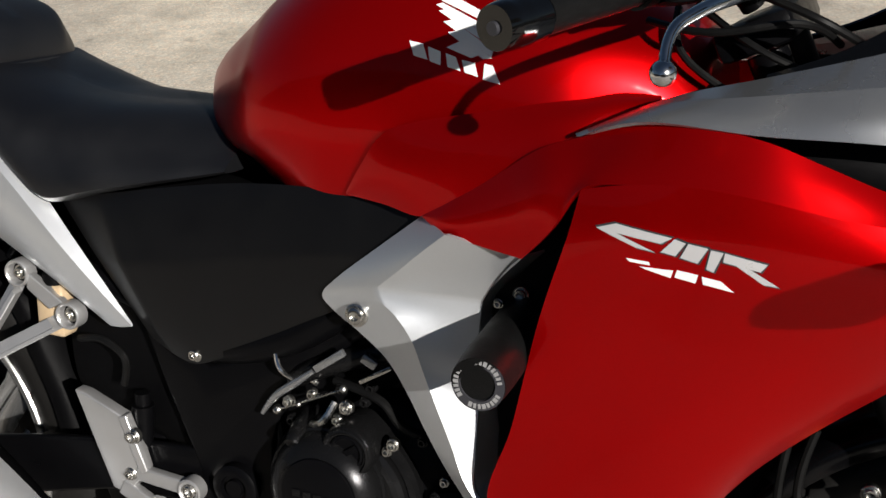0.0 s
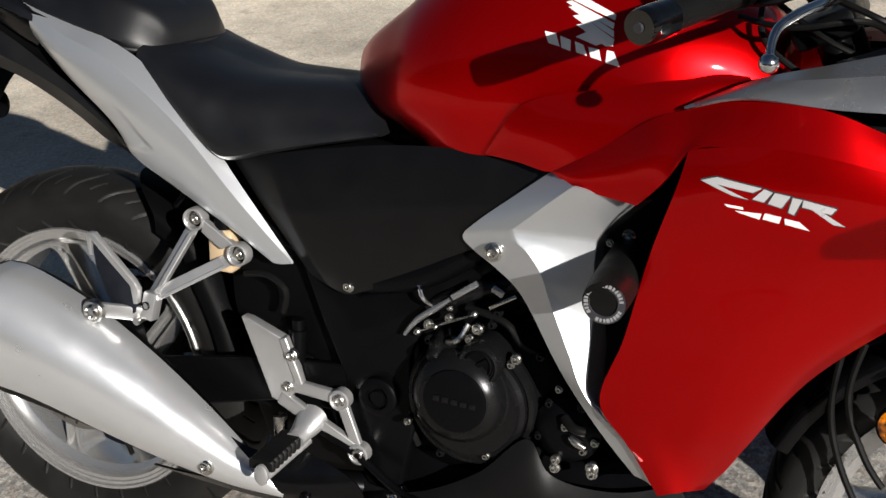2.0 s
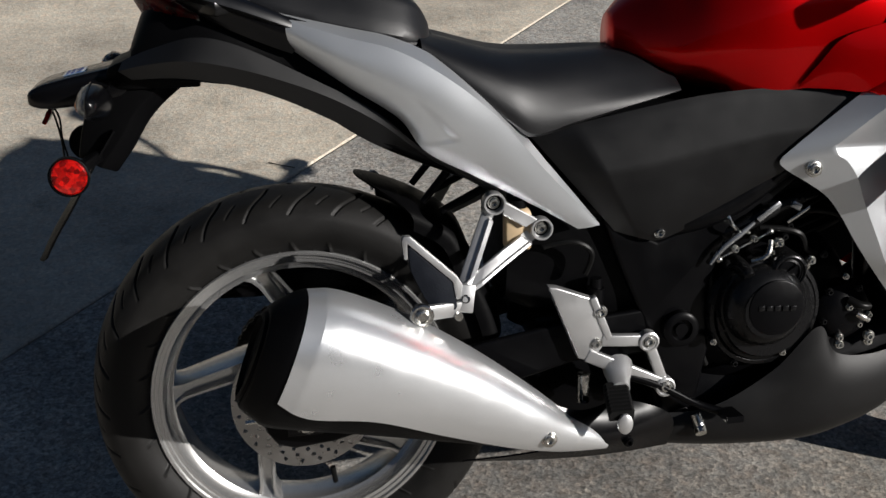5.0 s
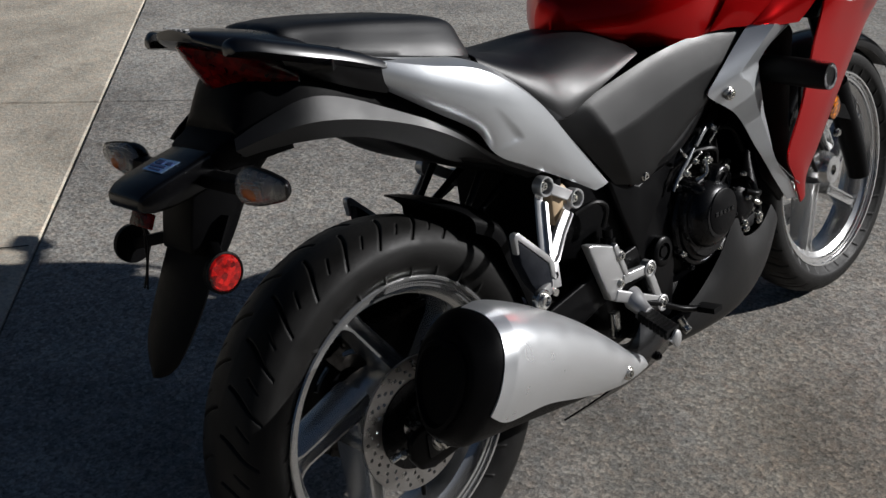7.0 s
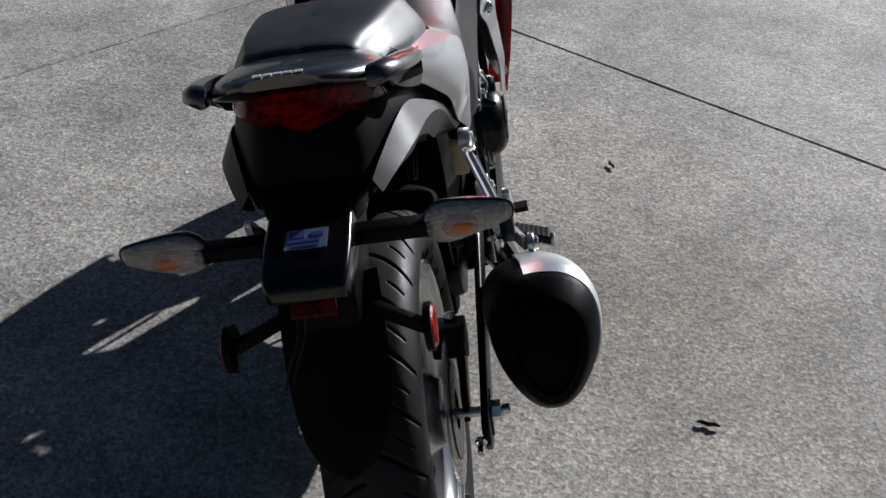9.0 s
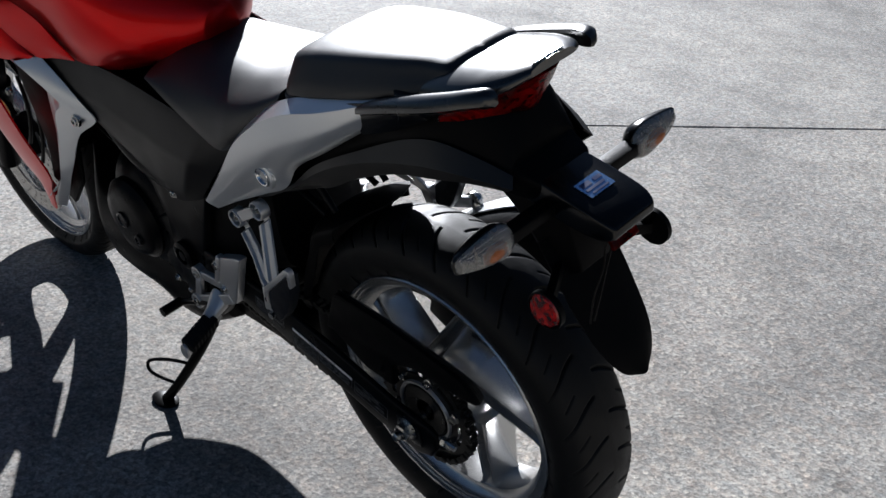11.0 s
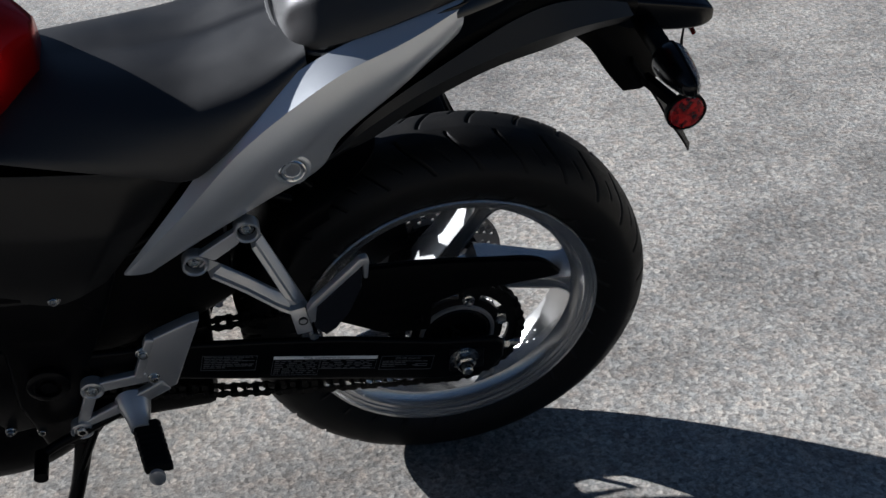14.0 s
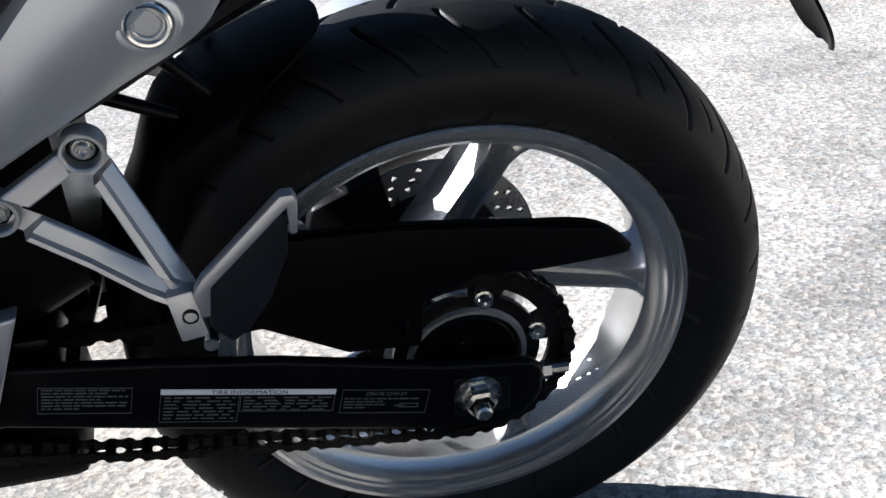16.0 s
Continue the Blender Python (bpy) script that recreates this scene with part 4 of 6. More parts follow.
both("pivot_cap", Form().lathe([(0.0, 0.028), (-0.012, 0.028), (-0.015, 0.024), (-0.015, 0.017), (-0.009, 0.016), (-0.009, 0.011), (-0.014, 0.010), (-0.014, 0.0005)], 0.568, 0.402, 28, -0.132), FRAME, bike, "black swingarm pivot cap")
part("battery_box", Form().loft(smooth_rings(half_rings([(0.31, [(0, 0.72), (0.07, 0.715), (0.085, 0.66), (0.08, 0.46), (0.04, 0.44)]), (0.42, [(0, 0.73), (0.08, 0.725), (0.10, 0.66), (0.095, 0.42), (0.04, 0.40)]), (0.56, [(0, 0.74), (0.09, 0.735), (0.11, 0.66), (0.105, 0.42), (0.04, 0.40)]), (0.80, [(0, 0.76), (0.10, 0.75), (0.13, 0.70), (0.10, 0.60), (0.04, 0.58)])]), 16)), BLACK, bike, "black battery and air box", sharp=30)
part("shock_absorber", Form().tube([(0.42, 0, 0.62), (0.36, 0, 0.38)], 0.03, 14), FRAME, bike)
bottle = part("fluid_bottle", Form().loft([[(0.318 + a * k, -0.122 + b * k, z) for a, b in ((-0.019, -0.013), (0.019, -0.013), (0.019, 0.013), (-0.019, 0.013))] for z, k in ((0.543, 0.9), (0.549, 1.0), (0.598, 1.0), (0.606, 0.75))]), BROWN, bike, "yellowed brake fluid bottle", bevel=0.003)
part("cap", Form().lathe([(0, 0.0004), (0, 0.014), (0.012, 0.014), (0.013, 0.0004)], 0, 0, 20), BLACK, bottle).matrix_local = pose(0.318, -0.122, 0.618, -90)


# ---- wheels ----
def tyre(x, z, outer, half, bead, count, n, cols):
    """A tyre with cut grooves that sweep from the crown to both shoulders."""
    prof = spline([(-0.72 * half, bead + 0.002), (-0.785 * half, bead + 0.008), (-0.89 * half, bead + 0.018), (-0.98 * half, bead + 0.36 * (outer - bead)), (-1.0 * half, bead + 0.52 * (outer - bead)), (-0.955 * half, bead + 0.68 * (outer - bead)),
                   (-0.75 * half, outer - 0.13 * (outer - bead)), (-0.40 * half, outer - 0.033 * (outer - bead)), (0, outer)], cols)
    prof = np.concatenate([prof, [(-a, b) for a, b in prof[-2::-1]]])
    w = np.linspace(0, 2 * math.pi, n, endpoint=False)
    yy, rr = np.meshgrid(prof[:, 0], w * 0 + 1)[0], np.tile(prof[:, 1], (n, 1))
    ang = np.tile(w[:, None], (1, len(prof)))
    k = np.abs(yy) / half
    step = 2 * math.pi / count
    cut = np.zeros_like(rr)
    for side, shift in ((1, 0.0), (-1, 0.5)):
        on = yy * side > 0
        for lo, hi, lag, width, depth in ((0.10, 0.93, 0.0, 0.0027, 0.0050), (0.52, 0.80, 0.52, 0.0018, 0.0030)):
            line = (shift + lag) * step + step * (0.95 * k**1.6 - 0.25 * k)
            off = np.abs((ang - line + step / 2) % step - step / 2) * rr
            wide = width * (1.15 - 0.6 * np.abs((k - (lo + hi) / 2) / (hi - lo)))
            cut = np.maximum(cut, np.where(on & (k > lo) & (k < hi), depth * (0.5 + 0.5 * np.cos(np.pi * np.clip(off / (1.5 * wide), 0, 1))), 0))
    rr = rr - cut
    g = np.stack([x + rr * np.cos(ang), yy, z + rr * np.sin(ang)], 2)
    return Form().grid(g, True, True)


def rim(x, z, r, half, well):
    """A cast rim: lips, bead seats and a dropped well."""
    p = [(-half, r), (-half - 0.0025, r - 0.002), (-half - 0.002, r - 0.006), (-half + 0.003, r - 0.0075), (-half + 0.0035, r - 0.0125), (-half + 0.006, r - 0.0135), (-half + 0.0065, r - 0.0185), (-half + 0.012, r - 0.020), (-half * 0.62, r - 0.027), (-half * 0.55, well - 0.001), (-half * 0.35, well - 0.003), (0, well - 0.004)]
    q = [(-half + 0.003, r), (-half + 0.008, r - 0.012), (-half * 0.4, well + 0.010), (0, well + 0.008)]
    ring = p + [(-a, b) for a, b in p[-2::-1]] + [(-a, b) for a, b in q] + [(a, b) for a, b in q[-2::-1]]
    return Form().lathe(ring, x, z, 120, closed=True)


def spoke(x, z, w, r0, r1, t0, t1, d0, d1, off):
    """A channelled cast spoke, set off from the axle's centre by off."""
    rings = []
    a = w + math.asin(off / r1)
    along, side = np.array((math.cos(a), 0, math.sin(a))), np.array((-math.sin(a), 0, math.cos(a)))
    l0, l1 = math.sqrt(r0 * r0 - off * off), math.sqrt(r1 * r1 - off * off)
    for u in np.linspace(0, 1, 13):
        t = t0 + (t1 - t0) * u + 0.016 * max(0, (u - 0.82) / 0.18) ** 2
        d = d0 + (d1 - d0) * u
        cut = 0.4 * d * min(1, 5 * u, 4.5 * (1.0 - u))
        b, c = t * 0.62, t * 0.42
        sec = [(-t, -d * 0.8), (-t * 0.9, -d), (-b, -d), (-c, -d + cut), (c, -d + cut), (b, -d), (t * 0.9, -d), (t, -d * 0.8), (t, d * 0.8), (t * 0.9, d), (b, d), (c, d - cut), (-c, d - cut), (-b, d), (-t * 0.9, d), (-t, d * 0.8)]
        rings.append([np.array((x, 0, z)) + along * (l0 + (l1 - l0) * u) + side * (p - off) + np.array((0, q, 0)) for p, q in sec])
    return Form().loft(rings)


def drilled(x, z, y, r0, r1, thick, rows, per):
    """A brake disc with drilled holes."""
    nr, na = 22, 300
    rad, w = np.linspace(r0, r1, nr), np.linspace(0, 2 * math.pi, na, endpoint=False)
    holes = [(r0 + (r1 - r0) * f, 2 * math.pi * (k + sh) / per) for f, sh in rows for k in range(per)]
    hx, hz = np.array([(a * math.cos(b), a * math.sin(b)) for a, b in holes]).T
    keep = {}
    for i in range(nr - 1):
        for j in range(na):
            r, t = (rad[i] + rad[i + 1]) / 2, w[j] + math.pi / na
            if np.min((r * math.cos(t) - hx) ** 2 + (r * math.sin(t) - hz) ** 2) > 0.0034**2:
                keep[i, j] = 1
    v = [(x + r * math.cos(t), y + s * thick / 2, z + r * math.sin(t)) for s in (-1, 1) for r in rad for t in w]
    idx = lambda s, i, j: s * nr * na + i * na + j % na
    f = []
    for i, j in keep:
        f.append((idx(0, i, j), idx(0, i + 1, j), idx(0, i + 1, j + 1), idx(0, i, j + 1)))
        f.append((idx(1, i, j), idx(1, i, j + 1), idx(1, i + 1, j + 1), idx(1, i + 1, j)))
        for (di, dj), (p, q) in (((-1, 0), ((i, j), (i, j + 1))), ((1, 0), ((i + 1, j + 1), (i + 1, j))), ((0, -1), ((i + 1, j), (i, j))), ((0, 1), ((i, j + 1), (i + 1, j + 1)))):
            if (i + di, (j + dj) % na) not in keep:
                f.append((idx(0, *p), idx(0, *q), idx(1, *q), idx(1, *p)))
    return Form().add(v, f)


def hub(x, z, half, r):
    return Form().lathe([(-half, 0.012), (-half, r * 0.7), (-half * 0.8, r * 0.8), (-half * 0.45, r), (half * 0.45, r), (half * 0.8, r * 0.8), (half, r * 0.7), (half, 0.012)], x, z, 40)


RW, FW = (0.0, 0.314), (1.37, 0.293)
rear = part("rear_wheel", rim(*RW, 0.2285, 0.0575, 0.196), RIMPAINT, bike, "silver cast rear wheel", sharp=24)
part("tyre", tyre(*RW, 0.314, 0.0705, 0.222, 28, 1400, 110), RUBBER, rear, "wide road tyre with swept grooves", sharp=60)
part("hub", hub(*RW, 0.062, 0.070), RIMPAINT, rear)
for k in range(5):
    part("spoke", spoke(*RW, radians(107.5 + 72 * k), 0.068, 0.205, 0.016, 0.0125, 0.036, 0.030, 0.060), RIMPAINT, rear, "channelled silver spoke", sharp=30)
part("brake_disc", drilled(*RW, -0.078, 0.073, 0.110, 0.004, ((0.25, 0.0), (0.5, 0.33), (0.75, 0.66)), 24), DISC, rear, "drilled steel rear brake disc")
part("disc_carrier", Form().lathe([(-0.074, 0.03), (-0.082, 0.03), (-0.082, 0.074), (-0.074, 0.074)], *RW, 40, closed=True), COVER, rear)
part("valve", Form().rod((0.044, -0.012, 0.135), (0.040, -0.02, 0.165), 0.0045, 10), GRIP, rear, "black rubber tyre valve")
teeth, steps = 38, 38 * 6
v, f = [], []
for k in range(steps):
    w = 2 * math.pi * k / steps
    tip = 0.0965 + 0.0065 * max(-0.6, math.cos(w * teeth))
    v += [(RW[0] + r * math.cos(w), y, RW[1] + r * math.sin(w)) for y in (0.082, 0.088) for r in (0.050, 0.070, 0.0795, tip)]
solid = [abs((math.degrees(2 * math.pi * (k + 0.5) / steps) - 104 + 30) % 60 - 30) < 13 for k in range(steps)]
for k in range(steps):
    n = (k + 1) % steps
    q = lambda s, i, m: m * 8 + s * 4 + i
    f += [(q(0, 0, k), q(1, 0, k), q(1, 0, n), q(0, 0, n)), (q(0, 3, k), q(0, 3, n), q(1, 3, n), q(1, 3, k))]
    for i in range(3):
        if i != 1 or solid[k]:
            f += [(q(0, i, k), q(0, i, n), q(0, i + 1, n), q(0, i + 1, k)), (q(1, i, k), q(1, i + 1, k), q(1, i + 1, n), q(1, i, n))]
    if not solid[k]:
        f += [(q(0, 1, k), q(1, 1, k), q(1, 1, n), q(0, 1, n)), (q(0, 2, k), q(0, 2, n), q(1, 2, n), q(1, 2, k))]
    if solid[k] != solid[n]:
        f.append((q(0, 1, n), q(0, 2, n), q(1, 2, n), q(1, 1, n)))
spr = part("sprocket", Form().add(v, f), CHAIN, rear, "dark steel rear sprocket with slots")
part("carrier", Form().lathe([(0.055, 0.02), (0.090, 0.02), (0.092, 0.046), (0.088, 0.050)], *RW, 44), ENGINE, spr, "dark sprocket carrier")
part("carrier_ring", Form().lathe([(0.086, 0.0505), (0.0925, 0.052), (0.0930, 0.056), (0.0885, 0.0575)], *RW, 56), ALLOY, spr, "thin alloy ring")
for k in range(6):
    w = radians(104 + 60 * k)
    part("bolt", Form().lathe([(0.085, 0.009), (0.091, 0.009), (0.092, 0.007), (0.097, 0.007), (0.097, 0.004), (0.095, 0.0005)], 0.0685 * math.cos(w), 0.314 + 0.0685 * math.sin(w), 12), STEEL, spr)

front = part("front_wheel", rim(*FW, 0.229, 0.043, 0.198), RIMPAINT, bike, "silver cast front wheel", sharp=24)
part("tyre", tyre(*FW, 0.293, 0.056, 0.222, 32, 800, 50), RUBBER, front, "road tyre", sharp=60)
part("hub", hub(*FW, 0.045, 0.045), RIMPAINT, front)
for k in range(5):
    part("spoke", spoke(*FW, radians(30 + 72 * k), 0.050, 0.205, 0.014, 0.012, 0.028, 0.022, 0.040), RIMPAINT, front, "channelled silver spoke", sharp=30)
part("brake_disc", drilled(*FW, 0.066, 0.098, 0.148, 0.0045, ((0.2, 0.0), (0.5, 0.33), (0.8, 0.66)), 30), DISC, front, "drilled steel front brake disc")

# ---- swingarm, chain, guards ----
ARM = [(0.58, 0.440), (0.40, 0.425), (0.28, 0.405), (0.17, 0.383), (0.03, 0.345), (-0.050, 0.333), (-0.062, 0.322), (-0.062, 0.292), (-0.045, 0.268), (-0.02, 0.260), (0.04, 0.266), (0.273, 0.325), (0.40, 0.358), (0.58, 0.365)]
arm = both("swingarm", Form().plate(ARM, -0.131, -0.119), FRAME, bike, "black box-section swingarm", bevel=0.005, segs=3)
part("linkage_plate", Form().plate([(0.33, 0.345), (0.42, 0.365), (0.56, 0.375), (0.61, 0.30), (0.57, 0.235), (0.42, 0.232), (0.36, 0.27)], -0.085, -0.060), FRAME, bike, "black suspension linkage plate", bevel=0.006)
part("collector_box", Form().box((0.47, 0.0, 0.255), (0.22, 0.14, 0.07)), BLACK, bike, "black exhaust collector box", bevel=0.015)
part("swingarm_bridge", Form().box((0.40, 0, 0.40), (0.10, 0.21, 0.055)), FRAME, bike, bevel=0.01)
part("axle", Form().rod((0, -0.148, 0.306), (0, 0.136, 0.306), 0.008), STEEL, bike)
for s in (-1, 1):
    n = part("axle_nut", Form().lathe([(0, 0.019), (s * 0.003, 0.019), (s * 0.004, 0.0155), (s * 0.016, 0.0155), (s * 0.018, 0.012)], 0, 0.306, 6, s * 0.131), STEEL, bike, "zinc-plated axle nut")
    part("washer", Form().lathe([(s * -0.002, 0.004), (s * -0.002, 0.022), (s * 0.003, 0.022), (s * 0.003, 0.004)], 0, 0.306, 24, s * 0.131), STEEL, n)
    part("axle_end", Form().lathe([(0, 0.008), (s * 0.028, 0.008), (s * 0.030, 0.006), (s * 0.030, 0.0003)], 0, 0.306, 16, s * 0.131), STEEL, n)
    part("chain_adjuster", Form().plate([(0.022, 0.33), (-0.03, 0.322), (-0.03, 0.282), (0.022, 0.282)], s * 0.131, s * 0.134), COVER, bike, bevel=0.001)
    part("adjuster_bolt", Form().rod((-0.060, s * 0.116, 0.306), (-0.090, s * 0.116, 0.304), 0.005, 8).rod((-0.064, s * 0.116, 0.306), (-0.072, s * 0.116, 0.3055), 0.009, 6), STEEL, bike)

part("chain_guard", Form().plate([(0.200, 0.402), (0.165, 0.485), (0.150, 0.493), (0.06, 0.487), (-0.04, 0.472), (-0.113, 0.457), (-0.132, 0.444), (-0.147, 0.425), (-0.130, 0.422), (-0.063, 0.420), (-0.01, 0.424), (0.040, 0.405), (0.045, 0.355), (0.110, 0.361), (0.181, 0.404)], 0.098, 0.112), BLACK, bike, "black plastic chain guard", bevel=0.004)
part("chain_guard_top", Form().skin([[(0.155, 0.086, 0.470), (0.06, 0.086, 0.464), (-0.04, 0.086, 0.450), (-0.113, 0.086, 0.436), (-0.135, 0.088, 0.420)], [(0.155, 0.106, 0.494), (0.06, 0.106, 0.488), (-0.04, 0.106, 0.473), (-0.113, 0.106, 0.458), (-0.146, 0.106, 0.426)]], 22, 5), BLACK, bike)
bolt((0.062, 0.112, 0.385), bike, 0.005, 1, FRAME)

FS = (0.625, 0.372, 0.036)
part("front_sprocket", Form().lathe([(0.080, 0.001), (0.080, 0.034), (0.090, 0.034), (0.090, 0.001)], FS[0], FS[1], 28), CHAIN, bike, "dark steel front sprocket")
chain = part("drive_chain", Form().tube([(0.30, 0.085, 0.452), (0.304, 0.085, 0.451)], 0.001, 6), CHAIN, bike, "oily steel drive chain")
R2 = 0.0975
ax, az = FS[0] - RW[0], FS[1] - RW[1]
dist, base = math.hypot(ax, az), math.atan2(az, ax)
beta = math.acos((R2 - FS[2]) / dist)
path = [(RW[0] + R2 * math.cos(w), RW[1] + R2 * math.sin(w)) for w in np.linspace(base + beta, base - beta + 2 * math.pi, 60)]
path += [(FS[0] + FS[2] * math.cos(w), FS[1] + FS[2] * math.sin(w)) for w in np.linspace(base - beta, base + beta, 24)]
path.append(path[0])
path = np.array(path)
for i in range(len(path) - 1):
    if 0.1 < np.linalg.norm(path[i + 1] - path[i]):
        fill = path[i] + (path[i + 1] - path[i]) * np.linspace(0, 1, 60)[:, None]
        fill[:, 1] -= (0.012 if path[i][1] < 0.33 else 0.004) * np.sin(np.linspace(0, math.pi, 60))
        path = np.concatenate([path[:i], fill, path[i + 2:]])
walked = np.concatenate([[0], np.cumsum(np.linalg.norm(np.diff(path, axis=0), axis=1))])
links = int(walked[-1] / 0.015875) // 2 * 2
lw = np.linspace(0, walked[-1], links, endpoint=False)
lx, lz = np.interp(lw, walked, path[:, 0]), np.interp(lw, walked, path[:, 1])


def link_mesh(outer):
    """Two waisted side plates and their rollers."""
    f = Form()
    p, h = 0.015875, 0.0064
    out = [(h * math.cos(w) * 0.92, h * math.sin(w)) for w in np.linspace(math.pi / 2, 3 * math.pi / 2, 7)] + [(p / 2, -h * 0.68)] + [(p + h * math.cos(w) * 0.92, h * math.sin(w)) for w in np.linspace(-math.pi / 2, math.pi / 2, 7)] + [(p / 2, h * 0.68)]
    for s in (-1, 1):
        y = 0.0078 if outer else 0.0055
        f.plate(out, s * y, s * (y + 0.0018))
    for q in (0, p) if outer else (0,):
        f.rod((q, -0.0105, 0), (q, 0.0105, 0), 0.0026 if outer else 0.005, 8)
    me = bpy.data.meshes.new("link")
    me.from_pydata(f.v, [], f.f)
    me.materials.append(CHAIN)
    return me


LINKS = (link_mesh(False), link_mesh(True))
for k in range(links):
    n = (k + 1) % links
    o = new("link", LINKS[k % 2])
    o.parent = chain
    o.matrix_local = Matrix.Translation((lx[k], 0.085, lz[k])) @ Matrix.Rotation(-math.atan2(lz[n] - lz[k], lx[n] - lx[k]), 4, "Y")

# mudguard over the rear tyre
CREST = [(14, 0.326), (30, 0.331), (37, 0.336), (46.5, 0.355), (54, 0.350), (60, 0.347), (73, 0.341)]
hug = Form().skin([[((k := np.interp(w, *zip(*CREST)) - drop) * math.cos(radians(w)), y, 0.314 + k * math.sin(radians(w))) for w in np.linspace(14, top, 16)]
                   for y, drop, top in ((-0.084, 0.042, 56), (-0.084, 0.024, 58), (-0.074, 0.014, 62), (-0.045, 0.005, 69), (-0.01, 0.0, 73), (0.03, 0.001, 73), (0.060, 0.006, 69), (0.076, 0.014, 63), (0.084, 0.024, 58), (0.084, 0.042, 56))], 40, 40, 0.003)
part("rear_mudguard", hug, BLACK, bike, "black inner rear mudguard")
for a, b in (((0.236, -0.055, 0.657), (0.191, -0.055, 0.604)), ((0.295, -0.055, 0.625), (0.218, -0.055, 0.588))):
    both("mudguard_strut", Form().tube([a, b], [0.0065, 0.0055], 10), FRAME, bike, "black mudguard strut")

# ---- labels on the left swingarm ----
SLOPE = math.atan2(0.034, 0.145)
LAB = Matrix.Translation((0.271, 0.1318, 0.3755)) @ Matrix(((-math.cos(SLOPE), -math.sin(SLOPE), 0, 0), (0, 0, 1, 0), (-math.sin(SLOPE), math.cos(SLOPE), 0, 0), (0, 0, 0, 1)))


def flat(u0, v0, u1, v1, h=0.0003):
    """A printed strip on the label's plane."""
    return Form().box(((u0 + u1) / 2, (v0 + v1) / 2, h), (abs(u1 - u0), abs(v1 - v0), 2 * h))


def printed(name, form, mat, parent):
    o = part(name, form, mat, parent)
    o.matrix_local = LAB
    return o


def lettering(text, u, v, size, mat, parent, wide=1.0):
    c = bpy.data.curves.new("lettering", "FONT")
    c.body, c.size, c.extrude, c.align_x = text, size, 0.0002, "CENTER"
    t = bpy.data.objects.new("lettering", c)
    scene.collection.objects.link(t)
    me = bpy.data.meshes.new_from_object(t)
    bpy.data.objects.remove(t)
    me.materials.append(mat)
    o = new("lettering", me)
    o.parent = parent
    o.matrix_local = LAB @ Matrix.Translation((u, v, 0.0006)) @ Matrix.Diagonal((wide, 1, 1, 1))
    return o


def frame_lines(u0, v0, u1, v1, parent):
    for a in ((u0, v0, u1, v0 + 0.0004), (u0, v1 - 0.0004, u1, v1), (u0, v0, u0 + 0.0004, v1), (u1 - 0.0004, v0, u1, v1)):
        printed("frame_line", flat(*a), PRINT, parent)


la = arm[1]
printed("tyre_label_band", flat(0.0, -0.0058, 0.149, 0.0), WHITE, la)
lettering("TIRE INFORMATION", 0.0745, -0.0050, 0.0058, DECALEDGE, la, 1.25)
frame_lines(0.0, -0.038, 0.066, -0.006, la)
frame_lines(0.067, -0.026, 0.149, -0.006, la)
rnd = random.Random(4)
for r in range(7):
    u = 0.003
    while u < 0.060:
        w = rnd.uniform(0.004, 0.013)
        printed("text_bar", flat(u, -0.0102 - r * 0.0040, min(u + w, 0.063), -0.0091 - r * 0.0040), PRINT, la)
        u += w + rnd.uniform(0.0015, 0.006)
for r in range(5):
    u = 0.070
    while u < 0.142:
        w = rnd.uniform(0.005, 0.016)
        printed("text_bar", flat(u, -0.0102 - r * 0.0036, min(u + w, 0.146), -0.0091 - r * 0.0036), PRINT, la)
        u += w + rnd.uniform(0.0015, 0.008)
frame_lines(0.155, -0.029, 0.234, -0.001, la)
lettering("DRIVE CHAIN", 0.195, -0.0075, 0.0058, PRINT, la, 1.05)


def word_row(u, end, v, h, parent):
    """A line of unreadable small print as word-long bars."""
    while u < end - 0.002:
        w = rnd.uniform(0.003, 0.010)
        printed("text_bar", flat(u, v, min(u + w, end), v + h), PRINT, parent)
        u += w + 0.0014


for r in range(4):
    word_row(0.158, 0.158 + (0.068, 0.035, 0.04, 0.022)[r], -0.0122 - r * 0.0036, 0.0010, la)
for v in (-0.0222, -0.0180):
    printed("diagram_line", flat(0.208, v, 0.226, v + 0.0006), PRINT, la)
printed("diagram_line", flat(0.2255, -0.0222, 0.2262, -0.0174), PRINT, la)
printed("diagram_line", flat(0.204, -0.0207, 0.213, -0.0196), PRINT, la)
frame_lines(-0.098, -0.027, -0.023, 0.002, la)
for r in range(7):
    word_row(-0.095, -0.095 + (0.066, 0.055, 0.069, 0.048, 0.069, 0.067, 0.03)[r], -0.0012 - r * 0.0035, 0.0011, la)

# ---- engine ----
part("crankcase", Form().loft(smooth_rings(half_rings([
    (0.575, [(0, 0.45), (0.06, 0.445), (0.09, 0.42), (0.09, 0.34), (0.05, 0.30)]),
    (0.63, [(0, 0.50), (0.08, 0.495), (0.115, 0.46), (0.115, 0.33), (0.05, 0.26)]),
    (0.72, [(0, 0.54), (0.09, 0.535), (0.125, 0.49), (0.125, 0.33), (0.05, 0.25)]),
    (0.80, [(0, 0.53), (0.08, 0.525), (0.115, 0.48), (0.115, 0.34), (0.05, 0.26)]),
    (0.86, [(0, 0.48), (0.06, 0.475), (0.09, 0.44), (0.09, 0.36), (0.05, 0.30)])]), 22)), ENGINE, bike, "black painted crankcase")
